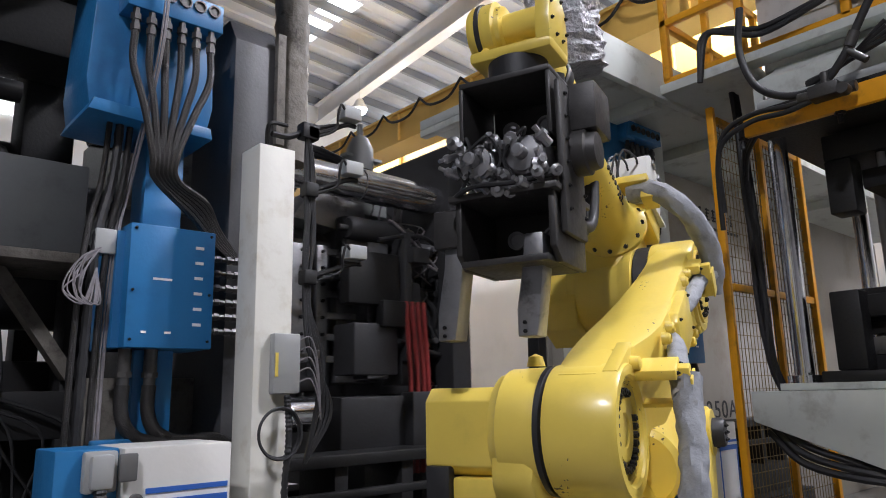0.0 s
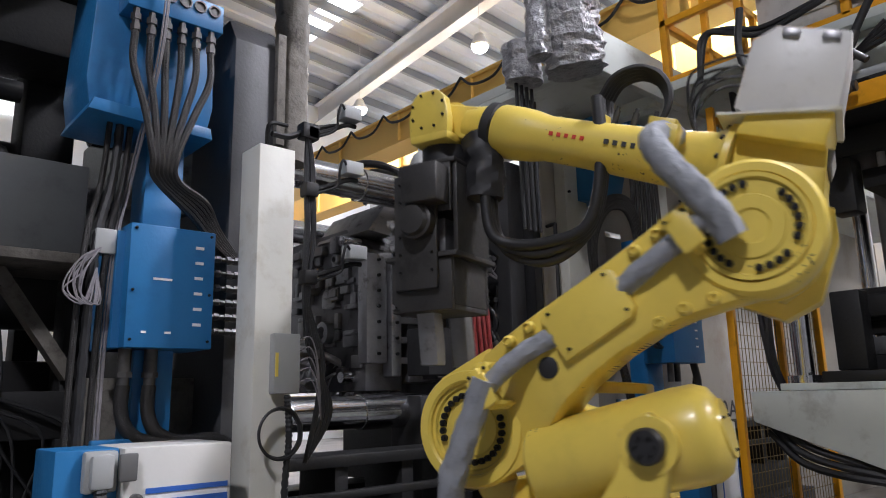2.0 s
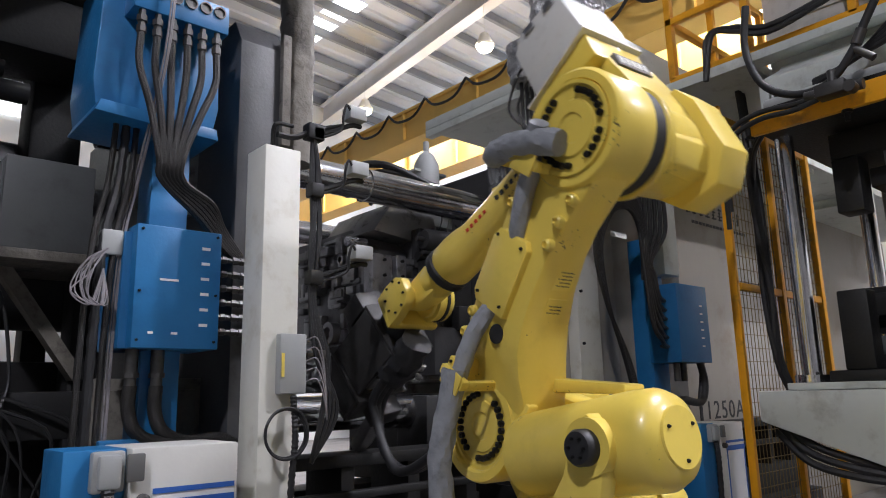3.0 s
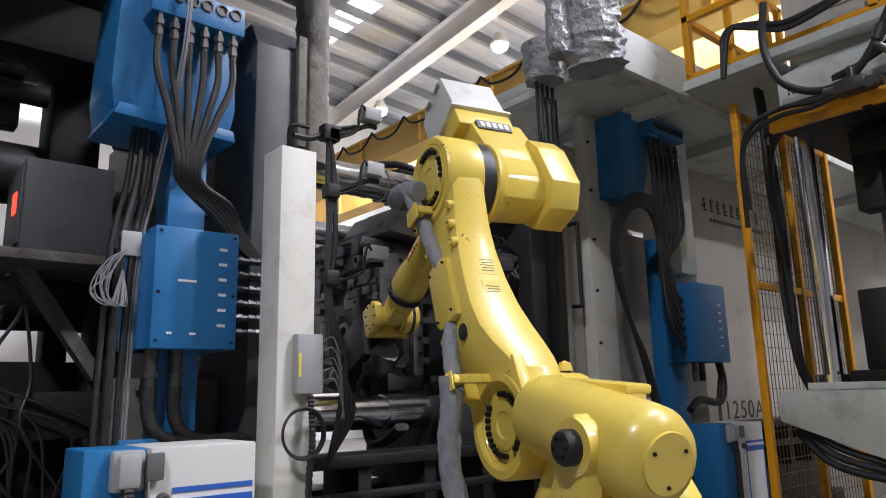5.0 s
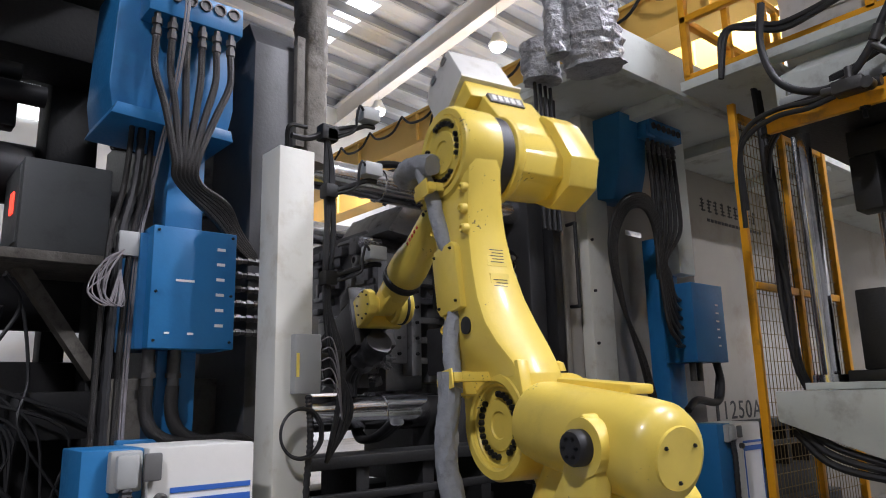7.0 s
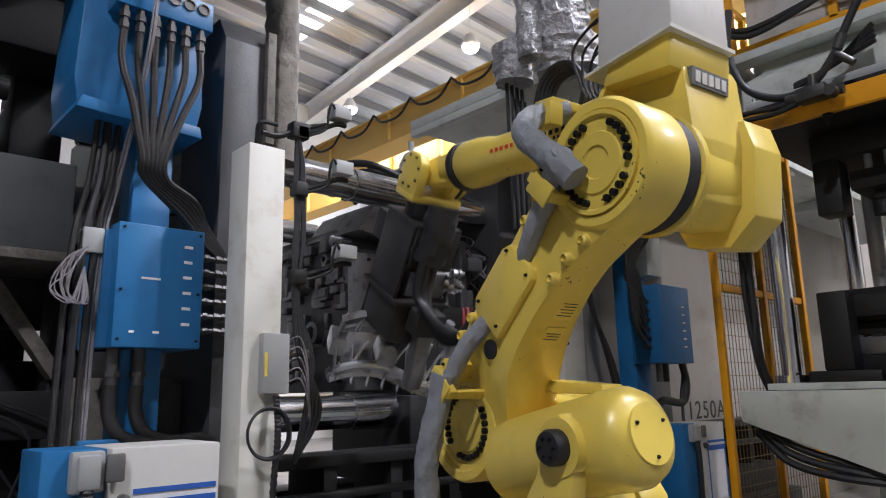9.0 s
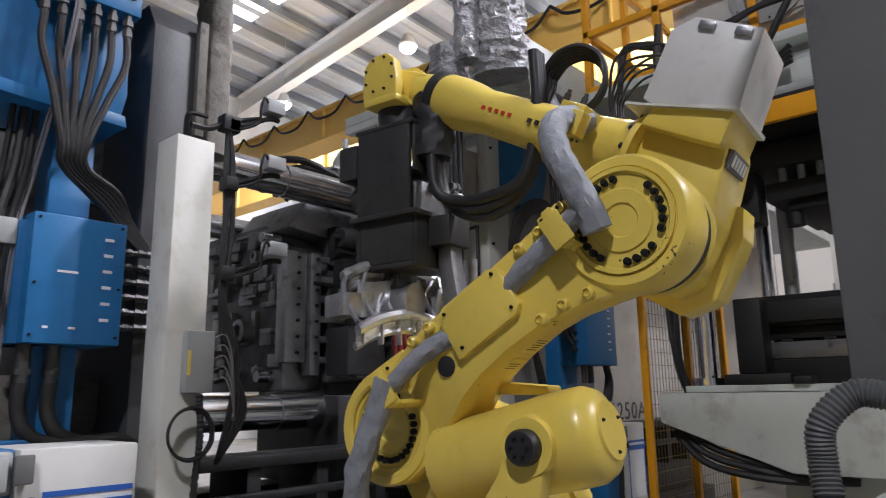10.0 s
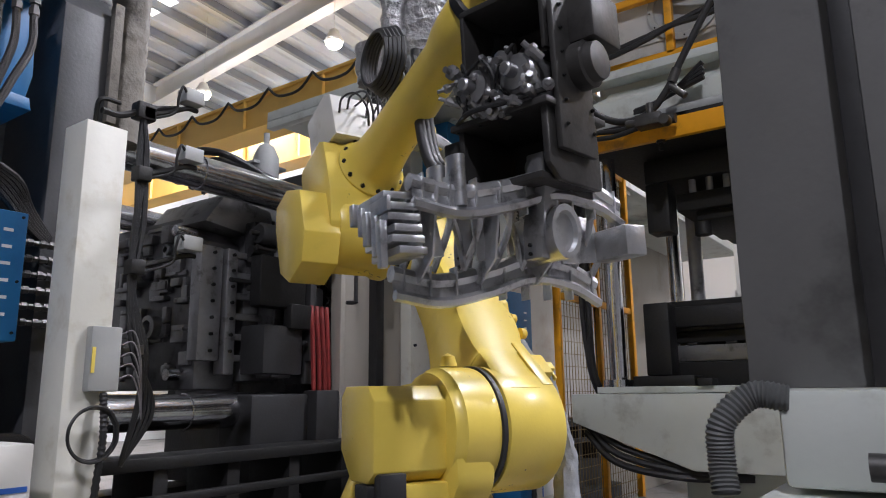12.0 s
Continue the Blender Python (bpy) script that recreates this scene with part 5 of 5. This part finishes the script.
def gripper(rb, hd):
    """Tool: x runs away from the flange, z towards the robot's front, y to its left."""
    bm = B()
    box(bm, .205, .225, -.15, .15, -.12, .14, .006)
    g = part("gripper", bm, BRACKET, rb, "dark steel gripper frame")
    for d in ((.225, .42, -.15, -.135, -.1, .14), (.225, .42, .135, .15, -.1, .14), (.225, .58, -.134, .134, -.12, -.1), (.4, .415, -.134, .134, -.1, .1), (.58, .6, -.17, .17, -.13, .19), (.78, .8, -.134, .134, -.1, .18), (.6, .78, -.134, .134, -.1, -.08)):
        blocks("frame_plate", BRACKET, g, (d,), .004)
    for y0 in (.135, -.155):
        bm = B()
        prism(bm, [(.6, -.1), (.8, -.1), (.8, .12), (.76, .17), (.6, .17)], 'y', y0, y0 + .02, .004)
        part("cheek_plate", bm, BRACKET, g)
    for y, x in ((-.07, .3), (.05, .3), (-.06, .68), (.06, .68)):
        bm = B()
        lathe(bm, [(0, .03), (.012, .03), (.012, .022), (.004, .02)], (x, y, -.1 if x < .5 else -.08), (0, 0, 1), 18)
        part("bushing", bm, STEEL, g)
    rnd = random.Random(21)
    for k in range(2):
        y = -.075 + .15 * k
        bm = B()
        box(bm, .44, .57, y - .05, y + .05, -.06, .15, .008)
        lathe(bm, [(0, .058), (.03, .058), (.035, .05), (.045, .05), (.05, .02), (.085, .02), (.09, .014)], (.49, y, .15), (0, 0, 1), 20)
        lathe(bm, [(0, .03), (.05, .03), (.05, .02), (.08, .02)], (.46, y, .04), (0, 1 if k else -1, 0), 12)
        vb = part("valve_block", bm, STEEL, g, "metal valve block with fittings")
        for q in range(14):
            bm = B()
            p = (.42 + rnd.random() * .17, y + rnd.uniform(-.075, .075), .13 + rnd.random() * .05)
            r = rnd.uniform(.008, .017)
            lathe(bm, [(0, r), (.03, r), (.03, r * 1.35), (.045, r * 1.35), (.05, r * .6), (.07, r * .6)], p, (rnd.uniform(-.9, .9), rnd.uniform(-.9, .9), 1), 8)
            part("valve_stem", bm, STEEL, vb)
    for q in range(4):
        bm = B()
        y = rnd.uniform(-.14, .14)
        tube(bm, [(.45, y, .16), (.42, y + .03, .21), (.5, y + rnd.uniform(-.08, .08), .2), (.6, y + rnd.uniform(-.05, .05), .17)], .006, 7)
        part("air_hose", bm, BLACK, g)
    bm = B()
    tube(bm, [(.59, -.17, .17), (.57, -.08, .21), (.575, .05, .21), (.55, .17, .15)], .008, 7)
    part("air_hose", bm, BLACK, g)
    # side plate with a motor disc
    bm = B()
    box(bm, .26, .72, .16, .18, -.05, .14, .006)
    lathe(bm, [(0, .07), (.04, .07), (.045, .06), (.07, .055), (.075, .03)], (.46, .18, .02), (0, 1, 0), 24)
    box(bm, .25, .4, .16, .26, -.1, .06, .01)
    part("side_plate", bm, BRACKET, g)
    for i in range(6):
        for q in range(2):
            piece("bolt", BOLT_S, g, pose(.3 + .07 * i, .181, -.03 + .14 * q, -90, 0, 0))
    # jaw block and fingers
    bm = B()
    box(bm, .6, .72, -.26, -.16, -.03, .12, .008)
    part("jaw_block", bm, BRACKET, g)
    for y0, s in ((-.2, 1), (.06, -1)):
        bm = B()
        prism(bm, [(.7, y0 - .03), (.78, y0 - .035), (.92, y0 - .06), (1.0, y0 - .06), (1.0, y0), (.93, y0 + .01), (.78, y0 + .03), (.7, y0 + .03)], 'z', .02, .1, .006)
        part("finger", bm, STEEL, g, "steel gripper finger")
        for xx in (.96, .985):
            piece("bolt", BOLT_S, g, pose(xx, y0 - .035, .1))
    # hose sleeve and loop behind
    bm = B()
    tube(bm, [(.1, .02, -.17), (.22, .02, -.19), (.36, .02, -.18)], .075, 16, 8, wob=.25)
    part("black_sleeve", bm, BLACK, g, "black cloth cable sleeve")
    for k in range(3):
        bm = B()
        tube(bm, [(.3, .03 * k, -.2), (.5, .03 * k, -.22), (.6 - .02 * k, .02 * k, -.3), (.63 - .03 * k, .02 * k, -.45), (.52, .02 * k, -.6), (.3, .02 * k, -.66), (.05, .02 * k, -.66)], .022, 10, 8)
        part("tool_hose", bm, BLACK, g, "black tool hose")
    shrink = Matrix.Translation((HAND - .01, 0, 0)) @ Matrix.Scale(TOOL, 4) @ Matrix.Translation((.01 - HAND, 0, 0))
    for o in [g] + [c for c in g.children_recursive if not c.name.startswith("bolt")]:
        o.data.transform(shrink)
    for o in g.children:
        # the cable sleeve and its hoses hang from the hand and do not spin with the tool
        if o.name.startswith(("black_sleeve", "tool_hose")):
            o.parent = hd
        if o.name.startswith("bolt"):
            o.matrix_basis = Matrix.Translation(shrink @ o.matrix_basis.translation) @ o.matrix_basis.to_3x3().to_4x4()


def casting():
    """Raw casting in the gripper's space: a ribbed frame with two rails and cross webs."""
    ca = thing("frame_casting", "raw silver aluminium frame casting from the die", "casting")
    fit = Matrix.Translation((HAND - .01, 0, 0)) @ Matrix.Scale(TOOL, 4) @ Matrix.Translation((.01 - HAND, 0, 0)) @ pose(0, 0, 0, -70, 0, 0) @ Matrix.Diagonal((1, .64, 1.1, 1))

    def cast(name, bm):
        bmesh.ops.transform(bm, verts=bm.verts, matrix=fit)
        return part(name, bm, ALU, ca)
    rail = [(.98, -.72), (1.0, -.5), (.97, -.25), (.93, -.02), (.95, .2), (1.0, .36)]
    for z0, up in ((.06, -.17), (-.06, .05)):
        bm = B()
        tube(bm, [(x + up, y, z0) for x, y in rail], .024, 8, 5)
        tube(bm, [(x + .06 + up, y, z0 + .02) for x, y in rail], .016, 6, 5)
        cast("rail", bm)
        for k in range(9):
            y = -.68 + k * .125
            bm = B()
            box(bm, .96 + up, 1.05 + up, y, y + .008, z0 - .01, z0 + .025)
            cast("stiffener", bm)
        bm = B()
        for (xa, ya), (xb, yb) in zip(rail, rail[1:]):
            v = [bm.verts.new(p) for p in ((xa + up, ya, z0 + .012), (xb + up, yb, z0 + .012), (xb + .06 + up, yb, z0 + .02), (xa + .06 + up, ya, z0 + .02))]
            w = [bm.verts.new((p.co.x, p.co.y, p.co.z - .008)) for p in v]
            for f in (v, w[::-1], (v[0], w[0], w[1], v[1]), (v[3], v[2], w[2], w[3])):
                bm.faces.new(f)
        cast("rail_web", bm)
    for y in (-.7, -.55, -.4, -.25, -.1, .05, .2, .33):
        bm = B()
        tube(bm, [(.8, y, .06), (.9, y + .05, .02), (1.02, y + .03, -.06)], .013, 6, 4)
        cast("cross_rib", bm)
    for y in (-.62, -.32, -.02):
        bm = B()
        tube(bm, [(.8, y, .06), (.9, y + .16, .0), (1.02, y + .26, -.06)], .012, 6, 4)
        cast("diagonal_rib", bm)
        bm = B()
        prism(bm, [(.8, .03), (.82, .09), (1.0, .05), (1.06, -.03), (1.04, -.08), (.92, -.03)], 'y', y, y + .012, .003)
        cast("gusset", bm)
    bm = B()
    lathe(bm, [(-.1, .075), (.1, .078), (.1, .06), (.085, .055), (.085, .0)], (.93, -.02, .02), (0, 0, 1), 28)
    cast("hub", bm)
    for z in (.06, -.04):
        bm = B()
        lathe(bm, [(-.05, .035), (.09, .035), (.09, .02)], (.82, -.5, z), (-1, 0, 0), 16)
        cast("riser_stub", bm)
    for k in range(6):
        bm = B()
        box(bm, .84 + .03 * k, .86 + .03 * k, -.84 + .02 * (k % 2), -.7, -.09 + .01 * k, .07 + .01 * k, .004)
        cast("overflow_tab", bm)
    bm = B()
    for k in range(5):
        box(bm, .84 + .02 * k, .9 + .035 * k, -.87 + .008 * (k % 2), -.84, -.1 + .04 * k, -.075 + .04 * k, .004)
    box(bm, .86, .9, -.85, -.83, -.1, .1, .006)
    cast("runner", bm)
    bm = B()
    box(bm, .9, .99, .3, .42, -.02, .13, .006)
    cast("end_lug", bm)
    for y0, y1 in ((-.7, -.56), (-.38, -.28), (.08, .3)):
        bm = B()
        prism(bm, [(.84, y0), (.86, y1), (.99, y1 + .04), (1.0, y0 + .02)], 'z', -.004, .006, .002)
        cast("web", bm)
    return ca


ROBOT = robot()
CASTING = casting()


# ---- movement ----
# seconds; turn of the robot, lean of the upper arm, rise of the forearm, rise of the tool, sideways tilt of the wrist, spin of the tool
JOINTS = [(0, 152.0, -60.9, 23.5, -90, 0, 0), (1.52, 152.0, -60.9, 23.5, -90, 0, 0), (1.7, 118.6, -60.6, 22.0, -90, 0, 0), (1.8, 99.7, -59.9, 20.6, -90, 0, 0), (1.9, 79.8, -59.7, 20.3, -90, 0, 0), (2.0, 60.7, -59.6, 20.1, -90, 0, 0), (2.2, 45.8, -58.2, 18.6, -86, 0, 0),
          (2.5, 37.9, -50.1, 9.7, -65, 0, 20), (2.8, 37.6, -42.4, -13.8, -45, 0, 60), (3.0, 38.4, -33.4, -25.8, -32, 0, 78), (3.2, 38.2, -20.5, -30.7, -25, 0, 88), (3.9, 32, 9, -31, -20, 0, 90), (4.8, 28.6, 19.6, -30.0, -20, 0, 90), (5.5, 27.8, 19.3, -30.6, -20, 0, 90), (6.5, 29.4, 18.3, -30.2, -20, 0, 90), (6.8, 30.5, 15, -30.5, -20, 0, 90),
          (7.5, 36, -13, -31, -20, 0, 90), (8.3, 37.6, -40.9, -27.0, -22, 0, 90), (8.5, 37.1, -44.9, -21.2, -28, 0, 90), (9.0, 34.7, -46.5, 5.8, -58, 0, 90), (9.2, 38.6, -51.7, 12.9, -72, 0, 90), (9.5, 45.7, -58.1, 20.9, -84, 0, 90), (10.0, 48.6, -58.0, 27.7, -90, 0, 90), (10.5, 98.0, -54.6, 24.6, -90, 0, 90), (10.7, 121.1, -52.8, 25.6, -90, 0, 90),
          (11.0, 139.8, -51.8, 27.1, -90, 4, 90), (11.3, 152.5, -51.2, 25.4, -90, 3, 80), (11.5, 168.5, -50.6, 22.5, -90, 2, 66), (11.7, 183, -48.6, 21.5, -90, 3, 68), (12.0, 198.5, -45.0, 21.5, -90, 3, 74)]
PLATEN_ROWS = [(0, -.56), (.2, -.34), (.4, -.17), (.6, -.06), (.85, 0), (12.0, 0)]
GRASP = 6.7


def between(rows, t):
    """Smooth, monotone values at t."""
    T = [r[0] for r in rows]
    i = max(0, min(len(T) - 2, sum(1 for a in T if a <= t) - 1))
    h = T[i + 1] - T[i]
    s = (t - T[i]) / h
    out = []
    for c in range(1, len(rows[0])):
        v = [r[c] for r in rows]

        def slope(k):
            if k <= 0 or k >= len(T) - 1:
                return 0.0
            a, b = (v[k] - v[k - 1]) / (T[k] - T[k - 1]), (v[k + 1] - v[k]) / (T[k + 1] - T[k])
            return 0.0 if a * b <= 0 else 2 * a * b / (a + b)
        m0, m1 = slope(i) * h, slope(i + 1) * h
        out.append((2 * s ** 3 - 3 * s * s + 1) * v[i] + (s ** 3 - 2 * s * s + s) * m0 + (3 * s * s - 2 * s ** 3) * v[i + 1] + (s ** 3 - s * s) * m1)
    return out


def links(t):
    turn, lean, rise, tool, roll, spin = between(JOINTS, t)
    a = pose(0, 0, 0, 0, 0, turn + 48)
    b = a @ pose(J2_X, 0, J2_Z) @ pose(0, 0, 0, 0, lean, 0)
    c = b @ pose(0, 0, ARM) @ pose(0, 0, 0, 0, -lean - rise, 0)
    # the balancer's rod follows its pin on the arm
    pin = Vector((J2_X + .302, 0, .038)) + pose(0, 0, 0, 0, lean, 0) @ Vector((-.18, 0, 0))
    bal = a @ pose(-.302, .2, J2_Z - .038) @ pose(0, 0, 0, 0, -math.degrees(math.atan2(pin.z, pin.x)), 0)
    top, foot = b @ Vector((.04, .378, .16)), a @ Vector((J2_X + .06, .36, J2_Z - .42))
    fall = a.to_3x3().transposed() @ (foot - top)
    drop = a.to_3x3().to_4x4()
    drop.translation = top
    drop = drop @ pose(0, 0, 0, math.degrees(math.asin(fall.y / fall.length)), 0, 0) @ pose(0, 0, 0, 0, math.degrees(math.atan2(-fall.x, -fall.z)), 0)
    w = c @ pose(SEAM, 0, ELBOW) @ pose(0, 0, 0, roll, 0, 0)
    h = w @ pose(FORE - SEAM, 0, 0) @ pose(0, 0, 0, 0, rise - tool, 0)
    return {"turret": a, "balancer": bal, "hose_drop": drop, "upper_arm": b, "forearm": c, "wrist": w, "hand": h, "gripper": h @ pose(0, 0, 0, spin, 0, 0)}


def motions():
    times = [i / 10 for i in range(121)]
    poses = {t: links(t) for t in times}
    for child in ROBOT.children:
        if child.name in poses[0.0]:
            walk(child, [(t, poses[t][child.name]) for t in times])
    base = pose(*ROBOT_AT, 0)
    held = base @ links(GRASP)["gripper"]
    walk(CASTING, [(t, base @ poses[t]["gripper"] if t > GRASP else pose(platen_shift(t), 0, 0) @ held) for t in times])
    walk(DOOR_LEAF, [(t, pose(d, 0, 0)) for t, d in ((0, 0), (11.0, 0), (11.3, -.09), (11.7, -.33), (12.0, -.46))])
    walk(MOVING, [(t, pose(2.66 + d, 0, 0)) for t, d in PLATEN_ROWS])


def platen_shift(t):
    return between(PLATEN_ROWS, min(t, 11.9))[0]


motions()
